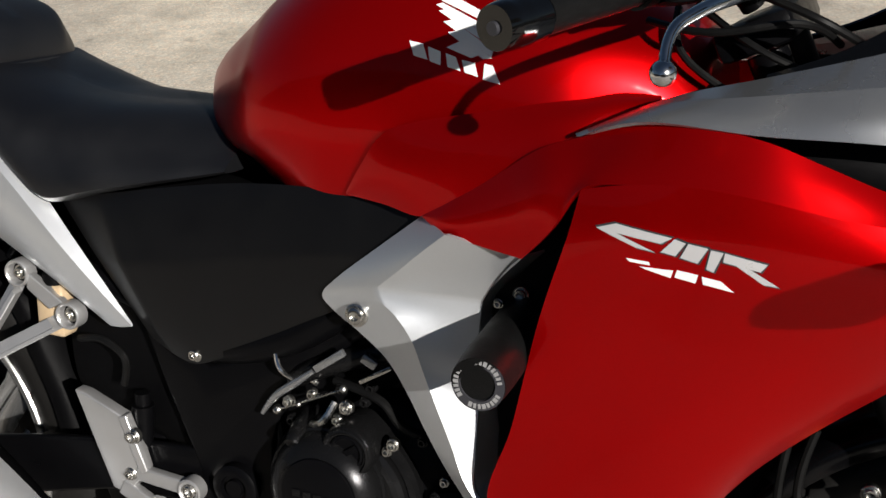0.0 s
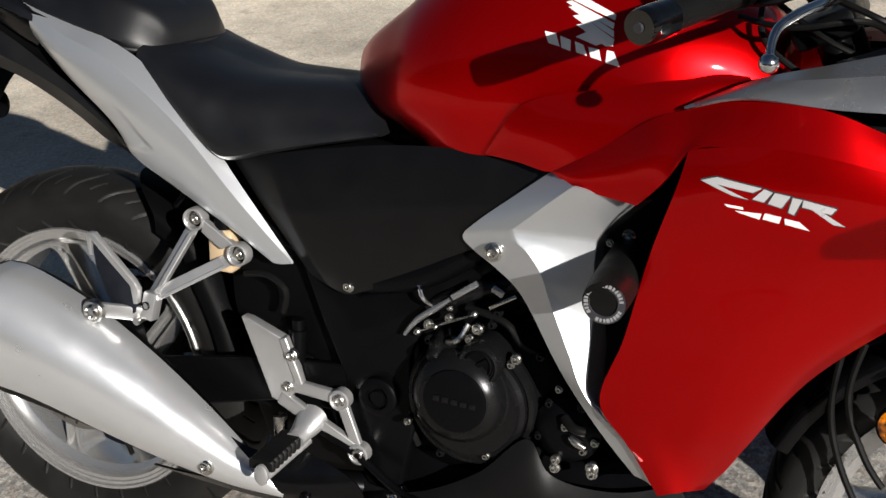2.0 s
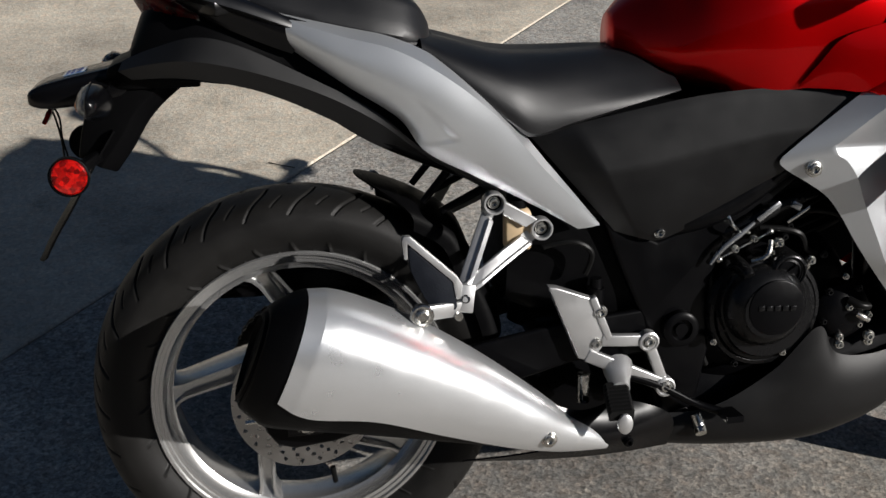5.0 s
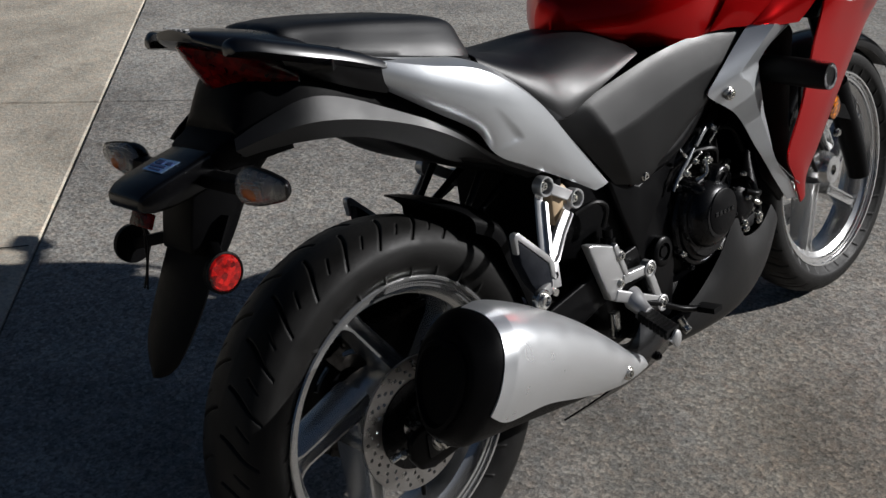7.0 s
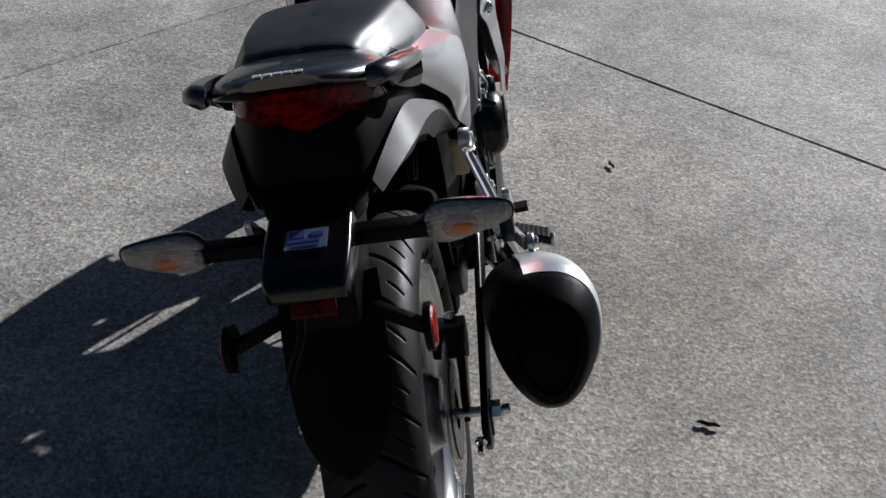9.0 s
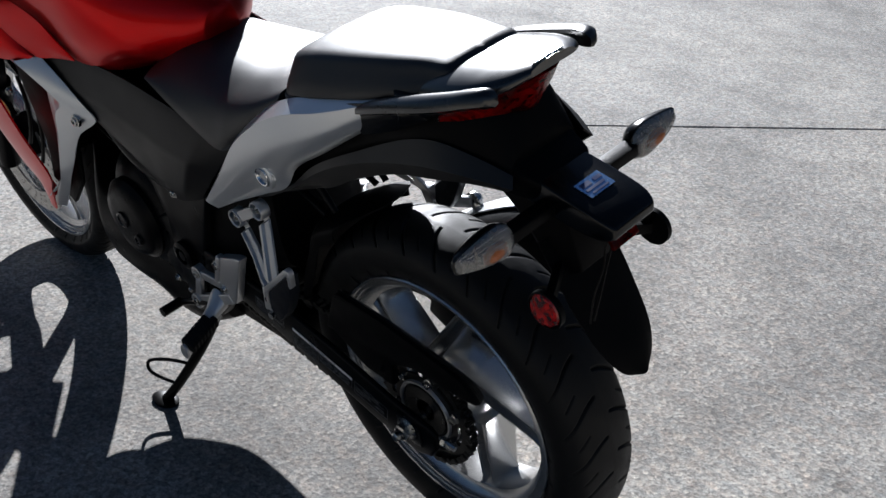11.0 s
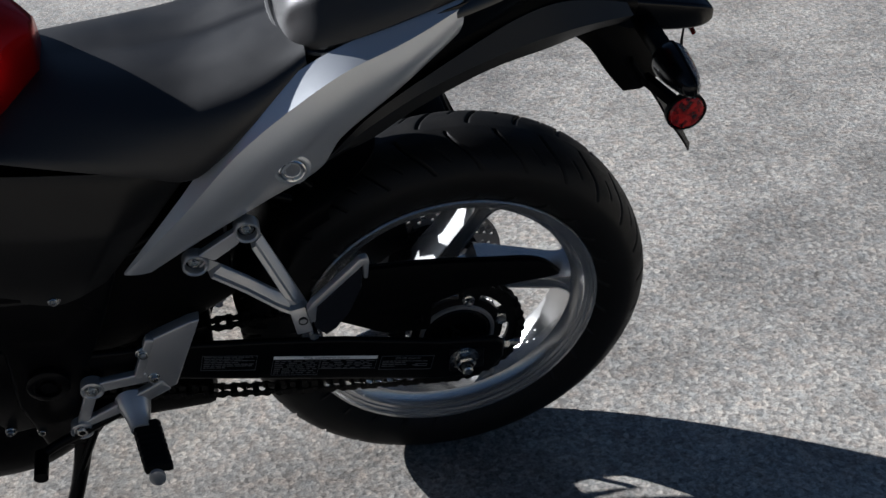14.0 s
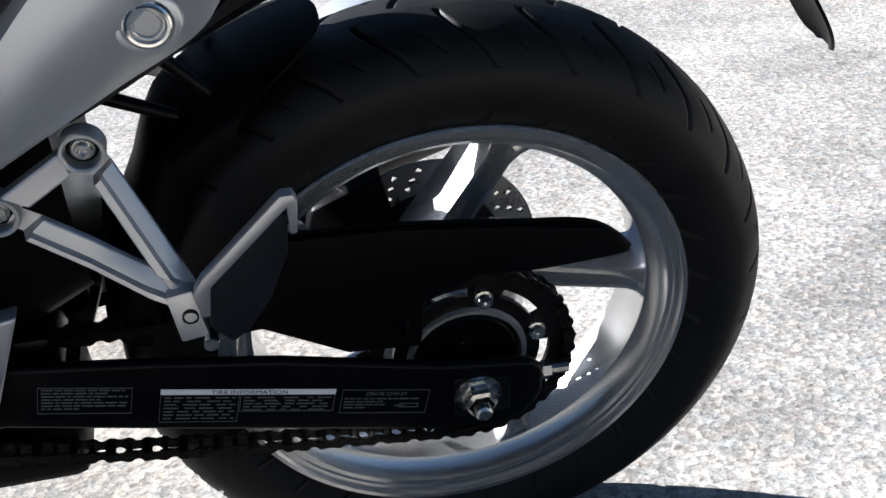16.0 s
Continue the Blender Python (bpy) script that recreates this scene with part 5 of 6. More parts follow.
part("sump", Form().loft(smooth_rings(half_rings([
    (0.545, [(0, 0.33), (0.05, 0.33), (0.085, 0.30), (0.093, 0.235), (0.03, 0.215)]),
    (0.62, [(0, 0.34), (0.06, 0.34), (0.100, 0.30), (0.108, 0.200), (0.03, 0.185)]),
    (0.70, [(0, 0.35), (0.07, 0.35), (0.104, 0.31), (0.111, 0.196), (0.03, 0.182)]),
    (0.76, [(0, 0.35), (0.07, 0.35), (0.104, 0.32), (0.112, 0.215), (0.03, 0.195)]),
    (0.86, [(0, 0.36), (0.07, 0.36), (0.104, 0.34), (0.112, 0.222), (0.03, 0.205)]),
    (0.925, [(0, 0.40), (0.06, 0.40), (0.100, 0.36), (0.110, 0.236), (0.03, 0.225)]),
    (0.955, [(0, 0.42), (0.05, 0.42), (0.090, 0.39), (0.106, 0.285), (0.03, 0.27)]),
    (1.00, [(0, 0.46), (0.05, 0.46), (0.06, 0.43), (0.055, 0.40), (0.03, 0.38)])]), 34)), ENGINE, bike, "black sump and lower engine guard", sharp=30)
part("cylinder", Form().loft([[(x - a, -0.075, z - b), (x + a, -0.075, z + b), (x + a, 0.075, z + b), (x - a, 0.075, z - b)] for x, z, a, b in ((0.79, 0.50, 0.065, 0.03), (0.82, 0.60, 0.06, 0.025), (0.84, 0.70, 0.055, 0.02))]), ENGINE, bike, "black cylinder block", bevel=0.008)
for k in range(6):
    part("cooling_fin", Form().box((0.80 + k * 0.006, 0, 0.53 + k * 0.017), (0.15, 0.19, 0.005), Matrix.Rotation(radians(-20), 4, "Y")), ENGINE, bike, bevel=0.0015)
part("cylinder_head_cover", Form().box((0.835, 0, 0.69), (0.12, 0.18, 0.05), Matrix.Rotation(radians(-20), 4, "Y")), ENGINE, bike, bevel=0.012)
clutch = part("clutch_cover", Form().lathe([(-0.120, 0.072), (-0.150, 0.071), (-0.156, 0.0685), (-0.157, 0.066), (-0.160, 0.0655), (-0.168, 0.063), (-0.1755, 0.058), (-0.181, 0.052), (-0.184, 0.0475), (-0.1855, 0.044), (-0.187, 0.0435), (-0.1875, 0.040), (-0.1875, 0.0004)], 0.6928, 0.4371, 72), COVER, bike, "graphite clutch cover", sharp=24)
part("cover_base", Form().lathe([(-0.115, 0.092), (-0.135, 0.092), (-0.141, 0.089), (-0.143, 0.083), (-0.141, 0.080), (-0.147, 0.079), (-0.150, 0.073), (-0.155, 0.070), (-0.156, 0.05), (-0.156, 0.02)], 0.7023, 0.4210, 64), COVER, bike, "graphite ribbed engine cover", sharp=24)
for k in range(5):
    part("word_bar", Form().box((0.6733 + k * 0.0125, -0.1900, 0.4431 - k * 0.0008), (0.0092, 0.002, 0.008)), COVER, clutch, bevel=0.0008)
part("cover_disc", Form().lathe([(-0.186, 0.0435), (-0.1885, 0.043), (-0.1893, 0.0415), (-0.1893, 0.0004)], 0.6979, 0.4416, 48), ENGINE, clutch, "matt black cover disc")
part("oil_filler", Form().lathe([(-0.120, 0.030), (-0.168, 0.030), (-0.172, 0.027), (-0.172, 0.021), (-0.166, 0.020), (-0.166, 0.0005)], 0.7225, 0.4901, 32), COVER, bike, "graphite filler neck")
part("filler_cap", Form().lathe([(-0.164, 0.020), (-0.171, 0.0195), (-0.172, 0.017), (-0.169, 0.0155), (-0.169, 0.0005)], 0.7225, 0.4901, 28).box((0.7225, -0.170, 0.4901), (0.030, 0.006, 0.006), Matrix.Rotation(radians(-35), 4, "Y")), ENGINE, bike, "black oil filler cap")
for x, z in ((0.640, 0.498), (0.795, 0.502), (0.81, 0.44), (0.795, 0.365), (0.745, 0.33), (0.66, 0.335), (0.618, 0.385), (0.700, 0.545), (0.735, 0.552), (0.728, 0.535)):
    bolt((x, -0.135, z), bike, 0.0048, -1, COVER)
part("engine_mount_lug", Form().tube([(0.655, -0.12, 0.499), (0.659, -0.165, 0.491), (0.659, -0.172, 0.488)], [0.013, 0.012, 0.008], 16), COVER, bike, "graphite cable lug")
part("filler_rim", Form().lathe([(-0.166, 0.0275), (-0.1735, 0.0265), (-0.1745, 0.0245), (-0.1725, 0.0225), (-0.166, 0.0215)], 0.7225, 0.4901, 36), COVER, bike, "grey rim of the oil filler")
rod = part("cable_rod", Form().rod((0.624, -0.138, 0.508), (0.704, -0.140, 0.546), 0.0018, 10), STEEL, bike, "thin steel linkage rod")
for x, z, r in ((0.624, 0.508, 0.006), (0.650, 0.519, 0.004), (0.704, 0.546, 0.005)):
    part("rod_end", Form().lathe([(-r * math.cos(w), max(0.0003, r * math.sin(w))) for w in np.linspace(0, math.pi, 9)], x, z, 14, -0.139), STEEL, rod)
for x, z, r in ((0.702, 0.515, 0.0050), (0.760, 0.490, 0.0045), (0.826, 0.368, 0.0050), (0.875, 0.358, 0.0058)):
    bolt((x, -0.148, z), bike, r)
part("hose_clamp", Form().tube([(0.846, -0.158, 0.409), (0.856, -0.160, 0.403), (0.866, -0.159, 0.398)], [0.004, 0.0056, 0.0048], 12), STEEL, bike, "bright hose clamp")
part("pipe_bracket", Form().bar((0.6765, -0.150, 0.5684), (0.7107, -0.150, 0.5932), 0.006, 0.0085), GREY, bike, "grey coolant pipe bracket", bevel=0.0015)
part("pipe_lip", Form().tube([(0.6082, -0.145, 0.5034), (0.6267, -0.147, 0.5283), (0.6525, -0.148, 0.5489), (0.6727, -0.148, 0.5648)], [0.0025, 0.0045, 0.005, 0.003], 10), GREY, bike, "grey lip of the intake pipe")
part("sensor_plug", Form().bar((0.7304, -0.145, 0.5901), (0.7460, -0.145, 0.5819), 0.010, 0.011), GREY, bike, "grey sensor plug", bevel=0.002)
part("wire_clip", Form().bar((0.7262, -0.145, 0.5602), (0.7618, -0.145, 0.5822), 0.004, 0.005), STEEL, bike, "steel wire clip", bevel=0.001)
part("hose_clip", Form().tube([(0.6295, -0.150, 0.5796), (0.6371, -0.154, 0.5634), (0.6492, -0.150, 0.5530)], [0.0025, 0.003, 0.0022], 8), CHROME, bike, "bright spring hose clip")
for x, y, z, r in ((0.713, -0.150, 0.531, 0.0058), (0.767, -0.150, 0.499, 0.0055), (0.644, -0.150, 0.526, 0.0045), (0.673, -0.150, 0.540, 0.004), (0.617, -0.150, 0.380, 0.004), (0.826, -0.150, 0.469, 0.004), (0.837, -0.150, 0.418, 0.0045), (0.826, -0.150, 0.357, 0.0055), (0.875, -0.150, 0.367, 0.0065), (0.731, -0.150, 0.353, 0.0042)):
    bolt((x, y, z), bike, r)
part("clutch_arm", Form().tube([(0.672, -0.15, 0.505), (0.69, -0.16, 0.515), (0.70, -0.15, 0.535)], 0.004, 8), STEEL, bike)
part("water_pump", Form().lathe([(-0.10, 0.045), (-0.135, 0.045), (-0.145, 0.035), (-0.150, 0.02), (-0.150, 0.0005)], 0.835, 0.405, 30), ENGINE, bike, "black water pump cover")
for x, z in ((0.855, 0.445), (0.80, 0.395), (0.86, 0.385), (0.875, 0.40)):
    bolt((x, -0.142, z), bike, 0.0045, -1, STEEL if x > 0.858 else COVER)
part("pump_fitting", Form().tube([(0.835, -0.15, 0.43), (0.85, -0.16, 0.423), (0.865, -0.158, 0.42)], 0.0065, 10), HOSE, bike, "black hose fitting")
part("throttle_body", Form().rod((0.63, -0.02, 0.57), (0.74, -0.03, 0.60), 0.04, 24), BLACK, bike)
part("intake_clip", Form().tube([(0.655, -0.12, 0.575), (0.660, -0.135, 0.552), (0.672, -0.135, 0.545)], 0.003, 8), STEEL, bike)
part("coolant_pipe", Form().tube([(0.635, -0.12, 0.540), (0.67, -0.135, 0.562), (0.72, -0.13, 0.583), (0.78, -0.12, 0.60)], 0.012, 12), COVER, bike, "graphite coolant pipe")
for pts in ([(0.69, -0.13, 0.55), (0.75, -0.14, 0.54), (0.77, -0.13, 0.51), (0.80, -0.12, 0.50)], [(0.60, -0.12, 0.53), (0.62, -0.125, 0.46), (0.60, -0.125, 0.40), (0.62, -0.12, 0.33)], [(0.76, -0.12, 0.57), (0.82, -0.13, 0.56), (0.86, -0.13, 0.50)]):
    part("hose", Form().tube(pts, 0.005, 8), HOSE, bike, "black rubber hose")
part("radiator", Form().box((0.965, 0, 0.60), (0.035, 0.30, 0.28), Matrix.Rotation(radians(-12), 4, "Y")), BLACK, bike, "black radiator", bevel=0.008)
part("belly_pan", Form().skin([
    [(0.545, -0.135, 0.262), (0.62, -0.148, 0.270), (0.72, -0.152, 0.325), (0.79, -0.155, 0.392), (0.82, -0.150, 0.345), (0.90, -0.135, 0.330), (0.98, -0.115, 0.35)],
    [(0.545, -0.142, 0.235), (0.62, -0.154, 0.235), (0.72, -0.160, 0.265), (0.79, -0.162, 0.290), (0.83, -0.158, 0.285), (0.91, -0.142, 0.285), (1.0, -0.115, 0.32)],
    [(0.550, -0.130, 0.208), (0.62, -0.140, 0.203), (0.72, -0.146, 0.200), (0.79, -0.146, 0.202), (0.84, -0.142, 0.210), (0.92, -0.128, 0.232), (1.02, -0.10, 0.29)],
    [(0.55, -0.06, 0.195), (0.62, -0.065, 0.188), (0.72, -0.07, 0.182), (0.79, -0.075, 0.185), (0.85, -0.075, 0.195), (0.93, -0.07, 0.215), (1.03, -0.05, 0.27)]], 44, 24), SIDEPLASTIC, bike, "dark grey belly pan")
part("drain_pipe", Form().rod((0.60, -0.14, 0.255), (0.60, -0.165, 0.235), 0.009, 12), STEEL, bike)
alt = part("alternator_cover", Form().lathe([(0.10, 0.085), (0.135, 0.085), (0.142, 0.078), (0.150, 0.07), (0.153, 0.05), (0.154, 0.0004)], 0.735, 0.412, 56), ENGINE, bike, "black alternator cover")
for x, z, r in ((0.748, 0.415, 0.018), (0.705, 0.385, 0.012)):
    part("cover_plug", Form().lathe([(0.152, r), (0.158, r * 0.95), (0.159, r * 0.7), (0.157, r * 0.6), (0.157, 0.0004)], x, z, 20), COVER, alt, "grey screw plug")
part("sprocket_cover", Form().plate([(0.56, 0.44), (0.62, 0.465), (0.67, 0.44), (0.675, 0.36), (0.64, 0.30), (0.57, 0.31)], 0.105, 0.128), ENGINE, bike, "black sprocket cover", bevel=0.006)
for x, z in ((0.64, 0.31), (0.60, 0.30), (0.67, 0.45), (0.79, 0.47), (0.80, 0.35)):
    bolt((x, 0.128, z), bike, 0.0055, 1)

# ---- exhaust ----
MUF = [(0.415, -0.182, 0.256, 0.014, 0.014), (0.37, -0.185, 0.272, 0.026, 0.026), (0.30, -0.192, 0.308, 0.044, 0.046), (0.20, -0.202, 0.358, 0.062, 0.070), (0.10, -0.212, 0.402, 0.076, 0.088),
       (0.02, -0.223, 0.432, 0.077, 0.098), (-0.03, -0.228, 0.446, 0.075, 0.098), (-0.046, -0.229, 0.450, 0.069, 0.090), (-0.066, -0.230, 0.453, 0.057, 0.076), (-0.070, -0.230, 0.454, 0.053, 0.071)]
TILT = radians(22)


def muffler_ring(row, grow=0.0, a0=0.0, a1=2 * math.pi, n=40, closed=True):
    """An egg-shaped cross-section square to the rising axis, broad above and narrow below."""
    x, y, z, hw, hh = row
    out = []
    for w in np.linspace(a0, a1, n, endpoint=not closed):
        c, s = math.cos(w), math.sin(w)
        k = 1 + (0.16 if s > 0 else 0.30) * s
        up = (hh + grow) * math.copysign(abs(s) ** 0.9, s)
        out.append((x + up * math.sin(TILT), y + (hw * k + grow) * math.copysign(abs(c) ** 0.85, c), z + up * math.cos(TILT)))
    return out


muf = part("muffler", Form().loft(smooth_rings([muffler_ring(r) for r in MUF], 60)), BLACK, bike, "gloss black exhaust silencer")
part("end_cap", Form().loft([muffler_ring((-0.066, -0.230, 0.453, 0.049, 0.066)), muffler_ring((-0.075, -0.230, 0.454, 0.047, 0.064)), muffler_ring((-0.077, -0.230, 0.455, 0.042, 0.058)), muffler_ring((-0.068, -0.230, 0.454, 0.038, 0.053))]), BLACK, muf, "ridged black end cap")
shell = []
for row, a1 in zip([(0.442, -0.181, 0.243, 0.002, 0.002)] + MUF[:6] + [(-0.006, -0.226, 0.440, 0.0765, 0.0985), (-0.030, -0.228, 0.446, 0.072, 0.094)], (232, 232, 228, 224, 212, 204, 211, 207, 200)):
    shell.append(muffler_ring(row, 0.005, radians(80), radians(a1), 14, False))
part("heat_shield", Form().skin([[tuple(p) for p in row] for row in shell], 34, 60, 0.003, None, (7,)), MUFFLER, muf, "satin silver heat shield", sharp=12)
bolt((0.340, -0.226, 0.284), muf, 0.009)
part("exhaust_pipe", Form().tube([(0.40, -0.175, 0.26), (0.48, -0.15, 0.255), (0.58, -0.10, 0.24), (0.75, -0.05, 0.23), (0.93, 0.0, 0.30), (0.94, 0, 0.50)], 0.021, 14), GLOSS, bike, "black exhaust pipe")
part("exhaust_shield", Form().skin([[(0.46, -0.165, 0.31), (0.40, -0.185, 0.305), (0.34, -0.19, 0.33)], [(0.55, -0.165, 0.27), (0.45, -0.19, 0.255), (0.38, -0.20, 0.27)], [(0.55, -0.15, 0.215), (0.42, -0.175, 0.222), (0.22, -0.185, 0.240)]], 22, 14), GLOSS, bike, "black pipe guard")
bolt((0.475, -0.185, 0.245), bike, 0.006, -1, FRAME)

# ---- foot rests ----
# bar profiles across the casting: share of the width from the outer edge, height
FLAT_BAR = ((0, 0, 0.08, 0.16, 0.84, 0.92, 1, 1), (-0.006, 0.0035, 0.0045, 0.0045, 0.0045, 0.0045, 0.0035, -0.006))
OUTER_LIP = ((0, 0, 0.06, 0.25, 0.32, 0.94, 1, 1), (-0.006, 0.0055, 0.0065, 0.0065, 0.0012, -0.0004, -0.0012, -0.006))
INNER_LIP = ((0, 0, 0.06, 0.56, 0.64, 0.94, 1, 1), (-0.006, -0.0025, -0.0015, 0.0006, 0.0065, 0.0065, 0.0055, -0.006))


def passenger_rest(s):
    """A three-cornered casting with lipped bars, two bolt eyes and a folded peg."""
    y = s * 0.137
    tri = [np.array(p) for p in ((0.2805, 0.6180), (0.350, 0.5755), (0.228, 0.506))]
    mid = sum(tri) / 3
    lean = lambda p: y + s * 0.041 * min(1, max(0, (0.60 - p[1]) / 0.10)) * max(0, min(1, (0.36 - p[0]) / 0.10))
    bars = (FLAT_BAR, OUTER_LIP, INNER_LIP)
    inner, out = [], []
    for k in range(3):
        c, d0, d1 = tri[k], tri[k - 1] - tri[k], tri[(k + 1) % 3] - tri[k]
        d0, d1 = d0 / np.linalg.norm(d0), d1 / np.linalg.norm(d1)
        inner.append(c + (d0 + d1) / np.linalg.norm(d0 + d1) * 0.0085 / math.sin(math.acos(float(d0 @ d1)) / 2))
        n = np.array((-d1[1], d1[0]))
        out.append(n * -np.sign(n @ (mid - c)))

    def section(o, i, shares, heights):
        pts = [o + (i - o) * e for e in shares]
        return [(p[0], lean(p) + s * h, p[1]) for p, h in zip(pts, heights)]

    rings = []
    for k in range(3):
        (e0, h0), (e1, h1) = bars[k - 1], bars[k]
        for u in np.linspace(0, 1, 7):
            n = out[k - 1] * (1 - u) + out[k] * u
            e, h = np.array(e0) * (1 - u) + np.array(e1) * u, np.array(h0) * (1 - u) + np.array(h1) * u
            rings.append(section(tri[k] + n / np.linalg.norm(n) * 0.0095, inner[k], e, np.minimum(h, -0.0055) if k < 2 else h))
        m = (k + 1) % 3
        for u in (0.15, 0.17, 0.5, 0.83, 0.85):
            o, i = tri[k] * (1 - u) + tri[m] * u + out[k] * 0.0095, inner[k] * (1 - u) + inner[m] * u
            sunk = (u == 0.15 and k < 2) or (u == 0.85 and m < 2)
            rings.append(section(o, i, e1, np.minimum(np.array(h1), -0.0055) if sunk else h1))
    br = part("passenger_rest", Form().grid(rings, True, True), ALLOY, bike, "cast alloy passenger foot rest bracket", sharp=26)
    for x, z in tri[:2]:
        part("eye", Form().lathe([(s * q, r) for q, r in ((-0.010, 0.001), (-0.010, 0.0165), (0.0060, 0.0165), (0.0075, 0.0158), (0.0075, 0.0140), (0.0062, 0.0128), (-0.004, 0.0122), (-0.004, 0.001))], x, z, 32, y), ALLOY, br)
        part("washer", Form().lathe([(s * q, r) for q, r in ((-0.004, 0.0118), (-0.0032, 0.0118), (-0.0032, 0.006))], x, z, 24, y), FRAME, br, "black washer")
        bolt((x, y - s * 0.003, z), br, 0.0066, s)
    part("clevis", Form().bar((0.2325, s * 0.177, 0.514), (0.2265, s * 0.184, 0.475), 0.020, 0.021), ALLOY, br, bevel=0.002)
    part("pin_hole", Form().lathe([(s * q, r) for q, r in ((-0.004, 0.0062), (0.0016, 0.0062), (0.0022, 0.0052), (-0.001, 0.0045), (-0.001, 0.0003))], 0.2275, 0.4965, 20, s * 0.1905), COVER, br, "dark pin hole")
    peg = part("folding_peg", Form().plate([(0.2185, 0.500), (0.2215, 0.522), (0.2145, 0.5335), (0.150, 0.596), (0.141, 0.596), (0.1385, 0.590), (0.1415, 0.563), (0.1462, 0.563), (0.1462, 0.586), (0.2085, 0.526), (0.2125, 0.500)], s * 0.188, s * 0.199), ALLOY, br, "folded alloy foot peg frame", bevel=0.0012)
    part("rubber", Form().plate([(0.2125, 0.522), (0.2145, 0.488), (0.200, 0.470), (0.186, 0.480), (0.168, 0.504), (0.150, 0.545), (0.1475, 0.568), (0.1475, 0.580), (0.152, 0.580)], s * 0.176, s * 0.197), PAD, peg, "worn slate-black rubber pad", bevel=0.005)
    part("pivot_bolt", Form().rod((0.216, s * 0.166, 0.474), (0.216, s * 0.200, 0.474), 0.006, 14), STEEL, peg)
    return br


for s in (-1, 1):
    passenger_rest(s)
    y = s * 0.147
    f = Form().plate([(0.358, 0.489), (0.372, 0.487), (0.425, 0.466), (0.436, 0.455), (0.452, 0.402), (0.440, 0.385), (0.425, 0.366), (0.405, 0.372)], y - s * 0.014, y + s * 0.004)
    rest = part("rider_rest", f, ALLOY, bike, "cast alloy rider foot rest with heel guard", bevel=0.0025, segs=3)
    for a, b, w, h in (((0.440, y, 0.398), (0.514, y, 0.392), 0.012, 0.018), ((0.514, y, 0.391), (0.543, y, 0.314), 0.010, 0.016), ((0.543, y, 0.315), (0.418, y, 0.377), 0.012, 0.021), ((0.425, y, 0.468), (0.452, y, 0.400), 0.013, 0.012)):
        part("bracket_arm", Form().bar(a, b, w, h), ALLOY, rest, bevel=0.0025, segs=3)
    for x, z in ((0.514, 0.391), (0.543, 0.314)):
        part("eye", Form().lathe([(-0.007 * s, 0.001), (-0.007 * s, 0.0155), (0.008 * s, 0.0155), (0.009 * s, 0.013), (0.007 * s, 0.0115), (0.007 * s, 0.001)], x, z, 26, y), ALLOY, rest)
        bolt((x, y + s * 0.004, z), rest, 0.008, s)
    bolt((0.438, y + s * 0.003, 0.444), rest, 0.0075, s)
    bolt((0.432, y + s * 0.003, 0.395), rest, 0.006, s)
    peg = part("foot_peg", Form().loft(smooth_rings([[(x + a * math.cos(w), s * y, z + a * 0.85 * math.sin(w)) for w in np.linspace(0, 2 * math.pi, 14, endpoint=False)] for x, y, z, a in ((0.468, 0.146, 0.352, 0.024), (0.466, 0.158, 0.346, 0.021), (0.463, 0.172, 0.338, 0.016), (0.460, 0.186, 0.332, 0.015))], 10)), ALLOY, rest, "cast alloy peg joint")
    part("peg_bar", Form().tube([(0.466, s * 0.160, 0.325), (0.458, s * 0.195, 0.314), (0.447, s * 0.248, 0.301)], [0.0095, 0.0070, 0.0060], 12).loft([[(0.446 + a * math.cos(w) * 0.7, s * q, 0.309 + a * math.sin(w)) for w in np.linspace(0, 2 * math.pi, 14, endpoint=False)] for q, a in ((0.246, 0.012), (0.249, 0.016), (0.253, 0.0155), (0.255, 0.011))]), ALLOY, peg, "cast alloy peg bar")
    rings = []
    for k in range(25):
        u = k / 24
        x, z, g = 0.4545 - 0.0125 * u, 0.3345 - 0.0150 * u, 0.92 if k in (0, 24) else 1.0 if k % 3 else 0.90
        rings.append([(x + g * a, s * (0.178 + 0.068 * u), z + g * b) for a, b in ((-0.019, -0.007), (-0.0195, 0.005), (-0.016, 0.0085), (0.016, 0.0085), (0.0195, 0.005), (0.019, -0.007))])
    part("peg_rubber", Form().loft(rings), GRIP, peg, "black ribbed peg rubber")
part("brake_pedal", Form().tube([(0.46, -0.145, 0.345), (0.53, -0.150, 0.318), (0.60, -0.160, 0.280), (0.645, -0.175, 0.268)], [0.008, 0.007, 0.006, 0.007], 10).bar((0.635, -0.165, 0.271), (0.635, -0.208, 0.275), 0.026, 0.010, (1, 0, 0)), FRAME, bike, "black brake pedal")
part("master_cylinder", Form().rod((0.437, -0.128, 0.475), (0.432, -0.128, 0.40), 0.013, 16).rod((0.437, -0.128, 0.49), (0.437, -0.128, 0.475), 0.009), FRAME, bike, "rear brake master cylinder")
part("brake_hose", Form().tube([(0.355, -0.13, 0.545), (0.40, -0.14, 0.552), (0.425, -0.14, 0.535), (0.418, -0.135, 0.50)], 0.0045, 8), HOSE, bike, "black brake hose")
part("return_spring", Form().tube([(0.595, -0.15, 0.262), (0.600, -0.156, 0.245)], 0.008, 10), STEEL, bike)
part("pedal_switch", Form().rod((0.415, -0.145, 0.345), (0.415, -0.145, 0.30), 0.010, 12), STEEL, bike, "zinc brake light switch")
